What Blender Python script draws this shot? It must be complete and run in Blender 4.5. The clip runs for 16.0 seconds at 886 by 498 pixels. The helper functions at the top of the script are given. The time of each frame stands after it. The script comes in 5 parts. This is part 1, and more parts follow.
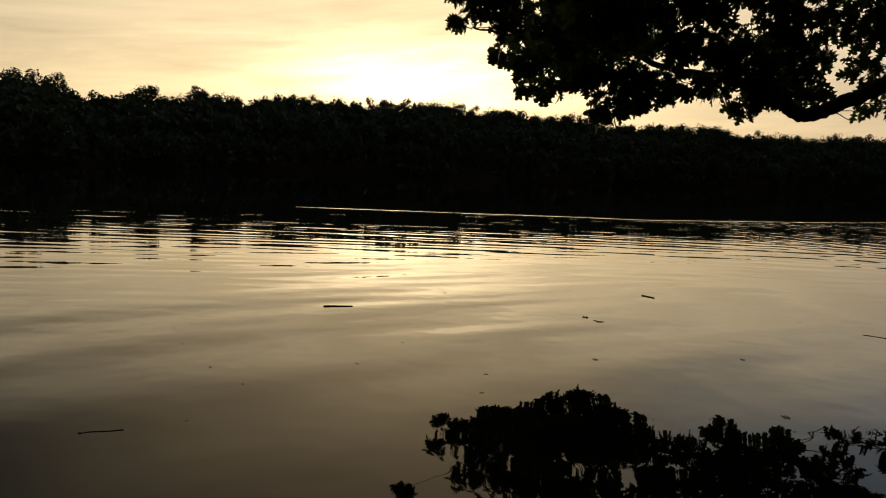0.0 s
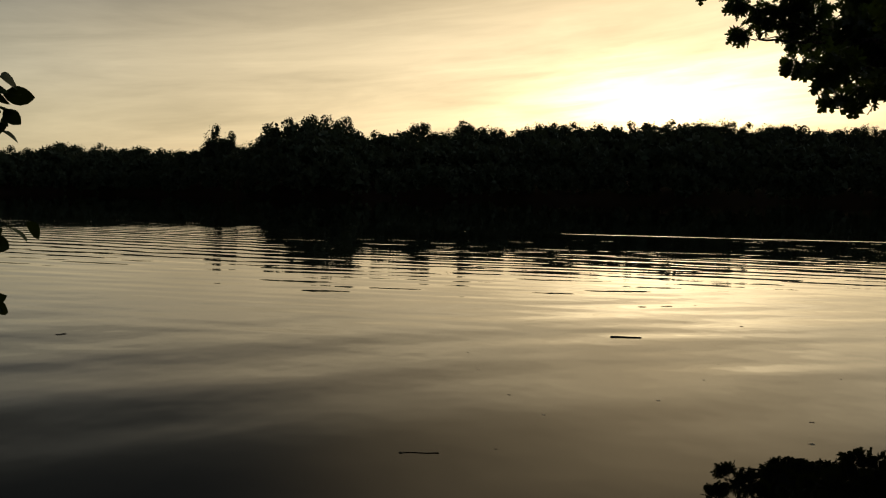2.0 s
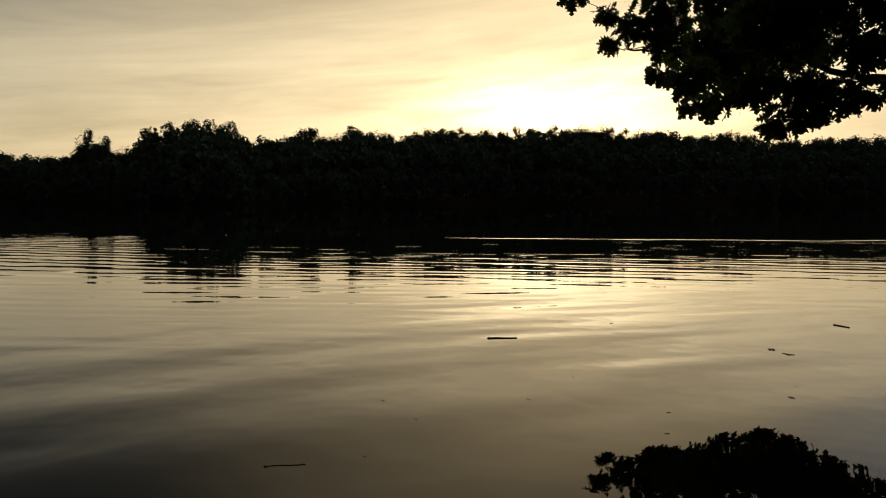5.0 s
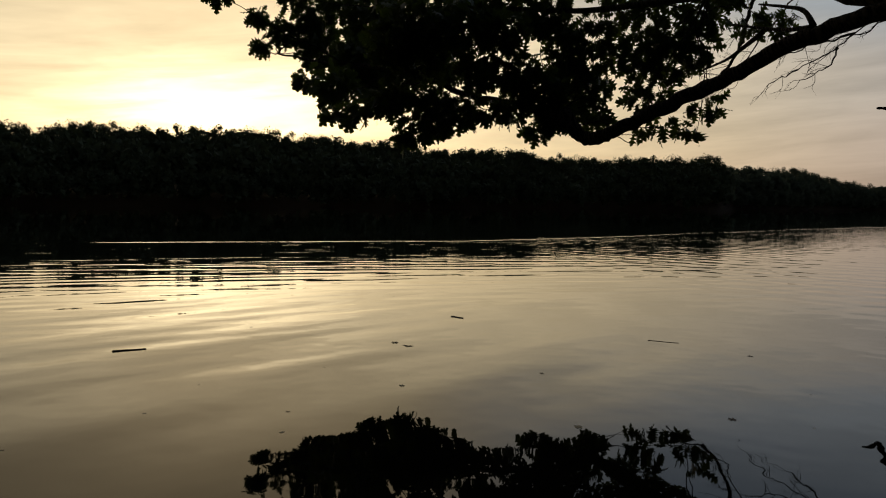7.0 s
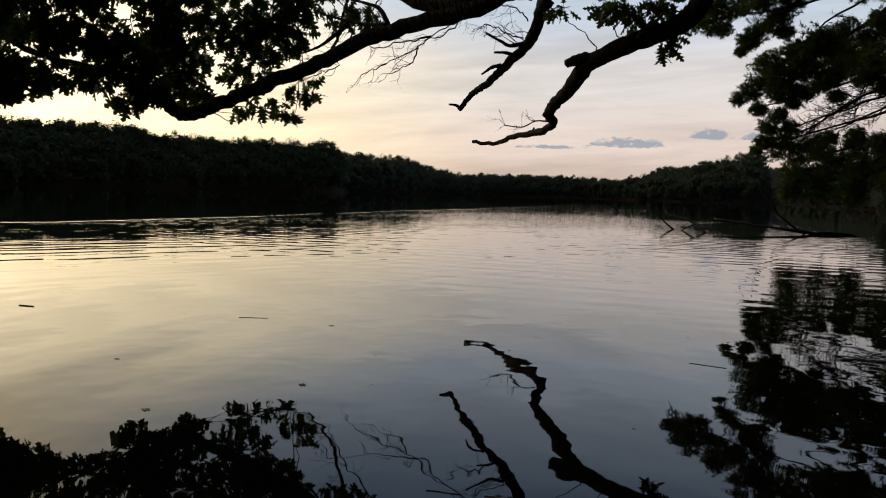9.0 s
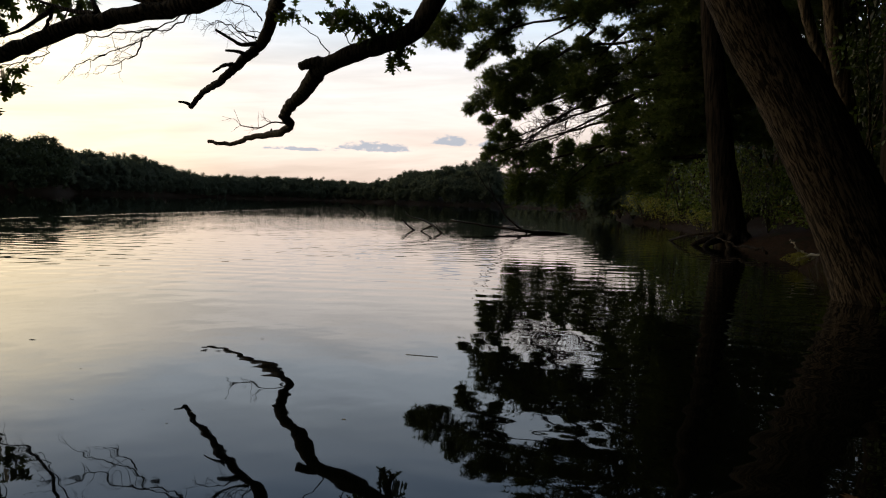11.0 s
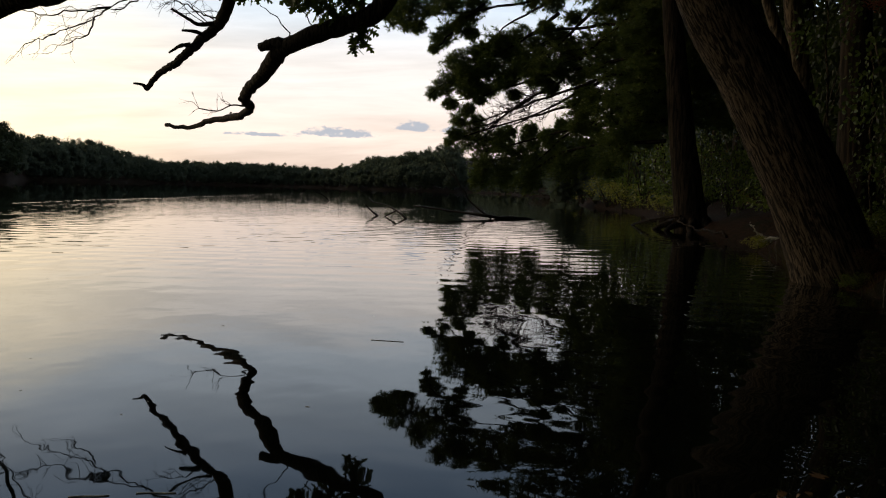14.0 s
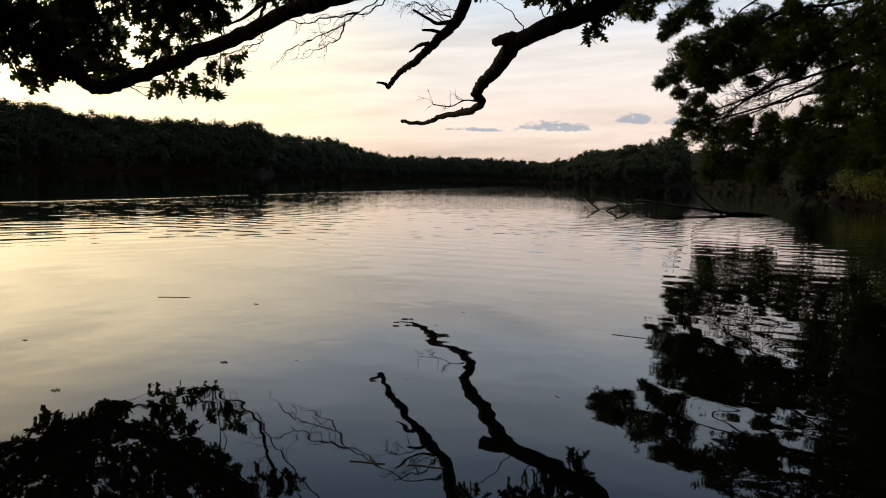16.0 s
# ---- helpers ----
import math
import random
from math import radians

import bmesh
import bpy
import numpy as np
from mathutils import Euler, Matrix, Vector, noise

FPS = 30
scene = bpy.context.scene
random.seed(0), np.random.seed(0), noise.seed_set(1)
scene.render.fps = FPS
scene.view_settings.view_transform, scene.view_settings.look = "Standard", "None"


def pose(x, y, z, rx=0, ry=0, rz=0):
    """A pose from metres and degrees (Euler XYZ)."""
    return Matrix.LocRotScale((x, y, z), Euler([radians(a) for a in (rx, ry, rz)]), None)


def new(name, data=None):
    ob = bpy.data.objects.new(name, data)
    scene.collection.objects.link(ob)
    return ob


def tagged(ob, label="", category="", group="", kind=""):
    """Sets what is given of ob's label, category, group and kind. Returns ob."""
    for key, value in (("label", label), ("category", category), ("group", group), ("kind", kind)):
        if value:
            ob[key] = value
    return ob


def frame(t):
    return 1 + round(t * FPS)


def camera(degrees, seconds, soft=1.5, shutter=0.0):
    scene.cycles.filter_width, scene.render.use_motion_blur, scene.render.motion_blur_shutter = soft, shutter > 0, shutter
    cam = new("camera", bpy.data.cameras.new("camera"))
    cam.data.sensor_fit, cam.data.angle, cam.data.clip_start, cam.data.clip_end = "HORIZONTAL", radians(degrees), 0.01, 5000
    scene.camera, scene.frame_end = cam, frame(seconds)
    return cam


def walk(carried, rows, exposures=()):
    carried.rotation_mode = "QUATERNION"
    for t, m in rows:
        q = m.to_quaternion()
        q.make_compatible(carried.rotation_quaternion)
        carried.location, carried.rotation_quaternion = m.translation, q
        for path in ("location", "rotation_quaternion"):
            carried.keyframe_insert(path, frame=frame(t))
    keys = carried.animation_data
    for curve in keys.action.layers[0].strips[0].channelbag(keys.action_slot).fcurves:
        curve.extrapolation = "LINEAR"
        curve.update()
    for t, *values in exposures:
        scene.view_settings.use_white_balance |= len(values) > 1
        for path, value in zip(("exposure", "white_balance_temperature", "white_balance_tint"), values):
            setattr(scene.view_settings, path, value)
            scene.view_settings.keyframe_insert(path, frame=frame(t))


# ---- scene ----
FOV = 61.60
ROWS = [
    (0.0, -0.067, -0.059, 0.855, -0.92, -5.72, -2.25),
    (0.5, -0.088, -0.058, 0.853, 3.23, -5.38, -1.98),
    (1.0, -0.147, -0.040, 0.855, 7.97, -4.28, -1.55),
    (1.5, -0.200, -0.019, 0.850, 13.75, -4.34, -0.99),
    (2.0, -0.242, -0.004, 0.854, 18.83, -4.18, -0.65),
    (2.5, -0.270, 0.006, 0.856, 21.45, -4.05, -0.28),
    (3.0, -0.279, 0.009, 0.855, 24.47, -4.11, 0.02),
    (3.2, -0.279, 0.009, 0.855, 24.67, -4.11, 0.02),
    (5.3, -0.126, 0.036, 0.853, 6.42, -3.67, 0.09),
    (5.5, -0.104, 0.028, 0.860, 3.71, -3.63, 0.14),
    (6.0, -0.045, 0.019, 0.864, -2.95, -3.50, -0.17),
    (6.5, 0.009, 0.001, 0.866, -9.51, -3.37, -0.23),
    (7.0, 0.047, -0.006, 0.866, -14.70, -3.44, -0.59),
    (7.5, 0.087, -0.005, 0.855, -21.55, -3.10, -0.86),
    (8.0, 0.132, -0.042, 0.855, -28.50, -3.39, -1.04),
    (8.5, 0.170, -0.087, 0.851, -36.84, -4.17, -1.50),
    (9.0, 0.207, -0.130, 0.849, -43.29, -4.30, -1.68),
    (9.5, 0.230, -0.182, 0.851, -48.46, -4.14, -1.57),
    (10.0, 0.226, -0.217, 0.849, -53.08, -3.75, -1.52),
    (10.2, 0.219, -0.238, 0.852, -55.05, -3.59, -1.57),
    (12.3, 0.275, -0.353, 0.847, -71.08, -3.88, -2.04),
    (12.5, 0.275, -0.353, 0.847, -71.78, -3.88, -2.04),
    (13.0, 0.281, -0.350, 0.846, -71.89, -4.09, -2.19),
    (13.5, 0.299, -0.317, 0.838, -69.80, -4.23, -2.14),
    (14.0, 0.298, -0.269, 0.830, -65.14, -4.53, -1.70),
    (14.5, 0.262, -0.230, 0.818, -60.50, -5.04, -1.50),
    (15.0, 0.243, -0.198, 0.821, -55.63, -5.49, -1.46),
    (15.5, 0.240, -0.161, 0.822, -51.77, -5.68, -1.73),
    (16.0, 0.237, -0.135, 0.807, -48.63, -5.48, -1.77),
]
cam = camera(FOV, 16.0, soft=1.1)
walk(cam, [(t, pose(x, y, z, 90 + pitch, roll, yaw)) for t, x, y, z, yaw, pitch, roll in ROWS],
     exposures=[(0.0, -0.14, 7450, 12), (2.0, -0.08, 7250, 10), (3.2, -0.1, 7250, 10), (5.5, -0.11, 7150, 10), (6.5, -0.16, 7050, 10), (7.0, -0.18, 7100, 10), (7.5, -0.05, 7000, 10), (8.0, 0.16, 6850, 10), (8.5, 0.42, 6700, 10), (9.5, 0.82, 6600, 10), (10.0, 0.92, 6600, 10), (12.5, 1.36, 7000, 8), (13.0, 1.36, 7000, 8), (13.5, 1.26, 6950, 8), (14.0, 1.13, 6750, 9), (14.5, 1.07, 6750, 9), (16.0, 0.96, 6850, 10)])

# ---- sky, sun ----
SUN_AZ, SUN_EL = 2.4, 7.4          # degrees to the left of +y, degrees up
SUN_DIR = Vector((-math.sin(radians(SUN_AZ)) * math.cos(radians(SUN_EL)), math.cos(radians(SUN_AZ)) * math.cos(radians(SUN_EL)), math.sin(radians(SUN_EL))))


class Graph:
    """Short hand for building node trees."""

    def __init__(self, tree):
        self.t = tree
        tree.nodes.clear()

    def n(self, kind):
        return self.t.nodes.new(kind)

    def put(self, node, **inputs):
        for key, value in inputs.items():
            sock = node.inputs[int(key[1:])] if key[0] == "i" and key[1:].isdigit() else node.inputs[key.replace("_", " ")]
            if isinstance(value, bpy.types.NodeSocket):
                self.t.links.new(value, sock)
            else:
                sock.default_value = value
        return node

    def math(self, op, a, b=0.0, c=0.0, clamp=False):
        node = self.n("ShaderNodeMath")
        node.operation, node.use_clamp = op, clamp
        return self.put(node, i0=a, i1=b, i2=c).outputs[0]

    def vec(self, op, a, b=(0, 0, 0)):
        node = self.n("ShaderNodeVectorMath")
        node.operation = op
        self.put(node, i0=a, i1=b)
        return node.outputs["Value"] if op in ("DOT_PRODUCT", "LENGTH") else node.outputs[0]

    def ramp(self, fac, stops, mode="EASE"):
        node = self.n("ShaderNodeValToRGB")
        node.color_ramp.interpolation = mode
        while len(node.color_ramp.elements) < len(stops):
            node.color_ramp.elements.new(0.5)
        for e, (p, c) in zip(node.color_ramp.elements, stops):
            e.position = p
            e.color = (*c, 1) if isinstance(c, tuple) else (c, c, c, 1)
        self.t.links.new(fac, node.inputs[0])
        return node.outputs[0]

    def mix(self, fac, a, b, blend="MIX"):
        node = self.n("ShaderNodeMix")
        node.data_type, node.blend_type = "RGBA", blend
        self.put(node, i0=fac, i6=a if not isinstance(a, tuple) else (*a, 1), i7=b if not isinstance(b, tuple) else (*b, 1))
        return node.outputs[2]

    def noise(self, vector, scale, detail=4.0, rough=0.55, distortion=0.0):
        node = self.put(self.n("ShaderNodeTexNoise"), Vector=vector, Scale=scale, Detail=detail, Roughness=rough, Distortion=distortion)
        return node.outputs[0]

    def smooth(self, x, lo, hi):
        node = self.n("ShaderNodeMapRange")
        node.interpolation_type = "SMOOTHSTEP"
        self.put(node, i0=x, i1=lo, i2=hi, i3=0.0, i4=1.0)
        return node.outputs[0]


def build_world():
    world = bpy.data.worlds.new("dusk_sky")
    scene.world = world
    world.use_nodes = True
    g = Graph(world.node_tree)
    way = g.n("ShaderNodeTexCoord").outputs["Generated"]
    sep = g.put(g.n("ShaderNodeSeparateXYZ"), i0=way)
    x, y, z = sep.outputs
    up = g.math("MAXIMUM", z, 0.0)
    # clear sky high above the veil of cloud
    sky = g.n("ShaderNodeTexSky")
    sky.sky_type, sky.sun_disc, sky.sun_elevation, sky.sun_rotation = "NISHITA", False, radians(SUN_EL), radians(-SUN_AZ)
    clear = g.vec("SCALE", sky.outputs[0])
    clear.node.inputs["Scale"].default_value = 0.012
    # veil of thin cloud, coloured by height
    veil_far = g.ramp(up, [(0.0, (0.345, 0.275, 0.26)), (0.07, (0.405, 0.335, 0.32)), (0.15, (0.445, 0.415, 0.415)), (0.24, (0.30, 0.35, 0.42)), (0.42, (0.115, 0.175, 0.275)), (0.6, (0.12, 0.155, 0.21)), (1.0, (0.10, 0.13, 0.18))])
    veil_near = g.ramp(up, [(0.0, (0.57, 0.40, 0.24)), (0.10, (0.70, 0.565, 0.355)), (0.2, (0.74, 0.615, 0.405)), (0.34, (0.61, 0.48, 0.29)), (0.46, (0.42, 0.32, 0.21)), (0.6, (0.30, 0.27, 0.24)), (0.8, (0.22, 0.22, 0.23)), (1.0, (0.10, 0.13, 0.18))])
    flat = g.vec("NORMALIZE", g.put(g.n("ShaderNodeCombineXYZ"), i0=x, i1=y, i2=0.0).outputs[0])
    toward = g.vec("DOT_PRODUCT", flat, (-math.sin(radians(SUN_AZ)), math.cos(radians(SUN_AZ)), 0))
    # the warm veil thins out upwards to both sides of the sunset
    thinning = g.math("MULTIPLY", g.math("MULTIPLY", g.smooth(x, 0.1, 0.35), g.smooth(up, 0.16, 0.33)), 0.2)
    thinning = g.math("ADD", thinning, g.math("MULTIPLY", g.math("MULTIPLY", g.smooth(g.math("MULTIPLY", x, -1.0), 0.3, 0.6), g.smooth(up, 0.2, 0.34)), 0.18))
    side = g.smooth(g.math("SUBTRACT", toward, thinning), 0.60, 0.972)
    veil_left = g.ramp(up, [(0.0, (0.45, 0.40, 0.265)), (0.07, (0.44, 0.40, 0.285)), (0.16, (0.38, 0.365, 0.295)), (0.25, (0.40, 0.40, 0.36)), (0.36, (0.12, 0.13, 0.135)), (0.6, (0.055, 0.065, 0.08)), (1.0, (0.10, 0.13, 0.18))])
    veil_far = g.mix(g.smooth(g.math("MULTIPLY", x, -1.0), 0.05, 0.4), veil_far, veil_left)
    veil = g.mix(side, veil_far, veil_near)
    # the quarter of the sky behind, away from the sunset, is dim
    dusk = g.math("ADD", 0.20, g.math("MULTIPLY", g.smooth(g.math("ADD", toward, g.math("ADD", g.math("MULTIPLY", g.math("MINIMUM", x, 0.0), 0.35), g.math("MULTIPLY", g.math("MAXIMUM", x, 0.0), 0.45))), 0.05, 0.52), 0.80))
    # a greyer, thicker deck of cloud to the left of the sunset
    deck = g.math("SUBTRACT", 1.0, g.math("MULTIPLY", g.math("MULTIPLY", g.smooth(g.math("MULTIPLY", x, -1.0), -0.05, 0.65), g.smooth(up, 0.11, 0.34)), 0.91))
    veil = g.vec("SCALE", veil)
    g.put(veil.node, Scale=g.math("MULTIPLY", dusk, deck))
    # streaks: long level bands of cloud
    slant = g.put(g.n("ShaderNodeCombineXYZ"), i0=x, i1=y, i2=g.math("SUBTRACT", z, g.math("MULTIPLY", x, 0.10))).outputs[0]
    stretch = g.put(g.n("ShaderNodeMapping"), Vector=slant, Scale=(1.5, 1.5, 13.0)).outputs[0]
    band = g.noise(stretch, 1.6, 6.0, 0.55, 0.6)
    fine = g.noise(stretch, 5.0, 5.0, 0.6, 0.4)
    streak = g.math("ADD", g.math("MULTIPLY", g.math("SUBTRACT", band, 0.5), 0.9), g.math("MULTIPLY", g.math("SUBTRACT", fine, 0.5), 0.35))
    low = g.math("SUBTRACT", 1.0, g.smooth(up, 0.1, 0.45))
    streak = g.math("MULTIPLY", streak, g.math("ADD", g.math("MULTIPLY", low, 0.75), 0.25))
    veil = g.vec("SCALE", veil)
    g.put(veil.node, Scale=g.math("ADD", 1.0, streak))
    # glow of the hidden sun, spread wide by the cloud
    near_sun = g.put(g.n("ShaderNodeCombineXYZ"), i0=g.math("MULTIPLY", g.math("SUBTRACT", x, SUN_DIR.x), 0.72), i1=g.math("MULTIPLY", g.math("SUBTRACT", y, SUN_DIR.y), 0.72), i2=g.math("MULTIPLY", g.math("SUBTRACT", z, SUN_DIR.z - 0.004), 2.3)).outputs[0]
    away = g.vec("LENGTH", near_sun)
    wide = g.math("EXPONENT", g.math("MULTIPLY", away, -5.0))
    ragged = g.math("ADD", away, g.math("MULTIPLY", g.math("SUBTRACT", fine, 0.5), -0.13))
    ragged = g.math("ADD", ragged, g.math("MULTIPLY", g.math("SUBTRACT", band, 0.5), -0.10))
    core = g.math("EXPONENT", g.math("MULTIPLY", g.math("POWER", g.math("MAXIMUM", ragged, 0.0), 2.0), -105.0))
    glow = g.math("MULTIPLY", g.math("ADD", g.math("MULTIPLY", wide, 0.66), g.math("MULTIPLY", core, 1.0)), g.math("ADD", 1.0, g.math("MULTIPLY", streak, 1.6)))
    glow_colour = g.vec("SCALE", (1.0, 0.87, 0.60))
    g.put(glow_colour.node, Scale=glow)
    total = g.vec("ADD", g.vec("ADD", veil, glow_colour), clear)
    # two small dark clouds low in the clear quarter
    azimuth = g.math("ARCTAN2", x, y)
    billow = g.noise(g.put(g.n("ShaderNodeMapping"), Vector=way, Scale=(1, 1, 2.2)).outputs[0], 55.0, 6.0, 0.62)
    puff = None
    for az, el, half, tall in ((57.0, 3.95, 3.5, 0.55), (51.3, 3.68, 2.8, 0.22), (62.7, 4.6, 1.6, 0.65), (66.0, 4.5, 1.2, 0.5)):
        dx = g.math("DIVIDE", g.math("SUBTRACT", azimuth, radians(az)), radians(half))
        rise = g.math("DIVIDE", g.math("SUBTRACT", z, math.sin(radians(el))), radians(tall))
        dz = g.math("MULTIPLY", rise, g.math("ADD", 1.0, g.math("MULTIPLY", g.math("LESS_THAN", rise, 0.0), 1.3)))
        d = g.math("ADD", g.math("MULTIPLY", dx, dx), g.math("MULTIPLY", dz, dz))
        p = g.smooth(g.math("SUBTRACT", g.math("ADD", 0.75, g.math("MULTIPLY", g.math("SUBTRACT", billow, 0.5), 3.4)), d), -0.15, 0.45)
        puff = p if puff is None else g.math("MAXIMUM", puff, p)
    total = g.mix(g.math("MULTIPLY", puff, 0.85), total, (0.20, 0.23, 0.28))
    back = g.put(g.n("ShaderNodeBackground"), Color=total, Strength=1.0)
    g.put(g.n("ShaderNodeOutputWorld"), Surface=back.outputs[0])


build_world()

# ---- materials ----
def material(name):
    m = bpy.data.materials.new(name)
    m.use_nodes = True
    return m, Graph(m.node_tree)


def surface(g, shader):
    g.put(g.n("ShaderNodeOutputMaterial"), Surface=shader)


def bark_material(name, dark, light, scale, ridge, warm=None):
    """Furrowed bark: long ridges along the stem, patches of lichen and stain."""
    m, g = material(name)
    co = g.n("ShaderNodeTexCoord").outputs["Object"]
    upright = g.put(g.n("ShaderNodeMapping"), Vector=co, Rotation=(radians(25), 0, 0) if name == "oak_bark" else (0, 0, 0)).outputs[0]
    long = g.put(g.n("ShaderNodeMapping"), Vector=upright, Scale=(scale, scale, scale * 0.09)).outputs[0]
    ridges = g.noise(long, 3.0, 6.0, 0.6, 0.35)
    blotch = g.noise(co, 2.2, 4.0, 0.6)
    grain = g.noise(co, 60.0, 3.0, 0.6)
    col = g.mix(g.smooth(ridges, 0.41, 0.62), dark, light)
    col = g.mix(g.math("MULTIPLY", g.smooth(blotch, 0.5, 0.72), 0.55), col, warm or tuple(0.6 * c for c in light))
    height = g.math("ADD", ridges, g.math("MULTIPLY", grain, 0.12))
    bump = g.put(g.n("ShaderNodeBump"), Strength=1.0, Distance=ridge, Height=height)
    b = g.put(g.n("ShaderNodeBsdfPrincipled"), Base_Color=col, Roughness=0.9, Specular_IOR_Level=0.12, Normal=bump.outputs[0])
    surface(g, b.outputs[0])
    return m


def leaf_material(name, dark, light, through_light, gloss=0.45, turn=None, thin=0.28):
    """Thin leaf: gloss on top, light through it, each leaf a little different."""
    m, g = material(name)
    geo = g.n("ShaderNodeNewGeometry")
    info = g.n("ShaderNodeObjectInfo")
    co = g.n("ShaderNodeTexCoord").outputs["Object"]
    pick = g.math("FRACT", g.math("ADD", geo.outputs["Random Per Island"], info.outputs["Random"]))
    col = g.mix(pick, dark, light)
    patch = g.noise(co, 0.9, 3.0)
    col = g.mix(g.math("MULTIPLY", g.smooth(patch, 0.45, 0.7), 0.5), col, tuple(0.55 * c for c in dark))
    if turn:
        col = g.mix(g.smooth(pick, 0.98, 0.99), col, turn)
    b = g.put(g.n("ShaderNodeBsdfPrincipled"), Base_Color=col, Roughness=gloss)
    b.inputs["Specular IOR Level"].default_value = 0.3
    tr = g.put(g.n("ShaderNodeBsdfTranslucent"), Color=g.mix(0.6, col, through_light))
    mixed = g.n("ShaderNodeMixShader")
    g.put(mixed, i0=thin, i1=b.outputs[0], i2=tr.outputs[0])
    surface(g, mixed.outputs[0])
    return m


def plain_material(name, a, b, scale, rough, bump=0.0):
    m, g = material(name)
    co = g.n("ShaderNodeTexCoord").outputs["Object"]
    n1, n2 = g.noise(co, scale, 5.0, 0.6), g.noise(co, scale * 9, 3.0, 0.6)
    col = g.mix(g.smooth(n1, 0.35, 0.65), a, b)
    col = g.mix(g.math("MULTIPLY", n2, 0.35), col, tuple(0.5 * c for c in a))
    node = g.put(g.n("ShaderNodeBsdfPrincipled"), Base_Color=col, Roughness=rough, Specular_IOR_Level=0.2)
    if bump:
        g.put(node, Normal=g.put(g.n("ShaderNodeBump"), Strength=1.0, Distance=bump, Height=g.math("ADD", n1, n2)).outputs[0])
    surface(g, node.outputs[0])
    return m


def water_material():
    """Dark lake water: calm by the shore, ruffled further out, with a slow swell."""
    m, g = material("lake_water")
    co = g.n("ShaderNodeTexCoord").outputs["Object"]
    sep = g.put(g.n("ShaderNodeSeparateXYZ"), i0=co)
    x, y = sep.outputs[0], sep.outputs[1]
    reach = g.vec("LENGTH", co)
    # the calm patch by the shore has a wandering edge; past the wake the lake lies smooth again
    wander = g.math("MULTIPLY", g.math("SUBTRACT", g.noise(co, 0.16, 3.0), 0.5), 6.0)
    ruffle = g.smooth(g.math("ADD", reach, wander), 4.5, 10.5)
    wake_at = g.math("ADD", g.math("MULTIPLY", g.math("MAXIMUM", g.math("SUBTRACT", x, 5.0), 0.0), 0.5), 17.0)
    past = g.math("ADD", g.math("SUBTRACT", y, wake_at), g.math("MULTIPLY", g.math("SUBTRACT", g.noise(co, 0.12, 2.0), 0.5), 2.4))
    calm_far = g.math("SUBTRACT", 1.0, g.math("MULTIPLY", g.smooth(past, -0.6, 0.9), 0.86))
    calm_far = g.math("MULTIPLY", calm_far, g.math("SUBTRACT", 1.0, g.math("MULTIPLY", g.smooth(reach, 40.0, 90.0), 0.5)))
    gusts = g.math("ADD", 0.45, g.math("MULTIPLY", g.smooth(g.noise(g.put(g.n("ShaderNodeMapping"), Vector=co, Scale=(0.05, 0.16, 1.0)).outputs[0], 1.0, 3.0), 0.38, 0.62), 0.8))

    def train(angle, length, bend, tall):
        """A train of crests: direction in degrees, wavelength, waviness, height."""
        turned = g.put(g.n("ShaderNodeMapping"), Vector=co, Rotation=(0, 0, radians(angle))).outputs[0]
        part_x = g.put(g.n("ShaderNodeSeparateXYZ"), i0=turned)
        drift = g.noise(g.put(g.n("ShaderNodeMapping"), Vector=turned, Scale=(0.42 / length, 0.7 / length, 1)).outputs[0], 1.0, 2.0)
        phase = g.math("ADD", g.math("MULTIPLY", part_x.outputs[1], 2 * math.pi / length), g.math("MULTIPLY", drift, bend))
        return g.math("MULTIPLY", g.math("SINE", phase), tall)

    def dashes(angle, length, wide, tall, keep):
        """Short sharp crests, scattered: direction, spacing, breadth of a crest, height, how few."""
        turned = g.put(g.n("ShaderNodeMapping"), Vector=co, Rotation=(0, 0, radians(angle))).outputs[0]
        part_y = g.put(g.n("ShaderNodeSeparateXYZ"), i0=turned).outputs[1]
        drift = g.noise(g.put(g.n("ShaderNodeMapping"), Vector=turned, Scale=(0.25, 0.9, 1)).outputs[0], 1.0, 2.0)
        phase = g.math("ADD", g.math("MULTIPLY", part_y, 2 * math.pi / length), g.math("MULTIPLY", drift, 7.0))
        sharp = g.math("EXPONENT", g.math("MULTIPLY", g.math("SUBTRACT", g.math("COSINE", phase), 1.0), (length / (2 * math.pi * wide)) ** 2))
        pick = g.noise(g.put(g.n("ShaderNodeMapping"), Vector=turned, Scale=(0.9, 3.2, 1)).outputs[0], 1.0, 1.0)
        return g.math("MULTIPLY", g.math("MULTIPLY", sharp, g.smooth(pick, keep, keep + 0.12)), tall)

    ripples = g.math("ADD", train(4.0, 0.42, 5.0, 0.00050), train(-7.0, 0.30, 5.0, 0.00022))
    ripples = g.math("ADD", ripples, train(13.0, 0.75, 5.0, 0.00055))
    ripples = g.math("MULTIPLY", ripples, g.math("SUBTRACT", 1.0, g.math("MULTIPLY", g.smooth(reach, 10.5, 14.0), 0.55)))
    ripples = g.math("ADD", ripples, g.math("MULTIPLY", g.math("ADD", dashes(3.0, 0.8, 0.06, 0.0016, 0.56), dashes(-5.0, 0.62, 0.05, 0.0012, 0.54)), g.smooth(reach, 9.0, 12.0)))
    ripples = g.math("MULTIPLY", ripples, g.math("MULTIPLY", g.math("MULTIPLY", ruffle, calm_far), gusts))
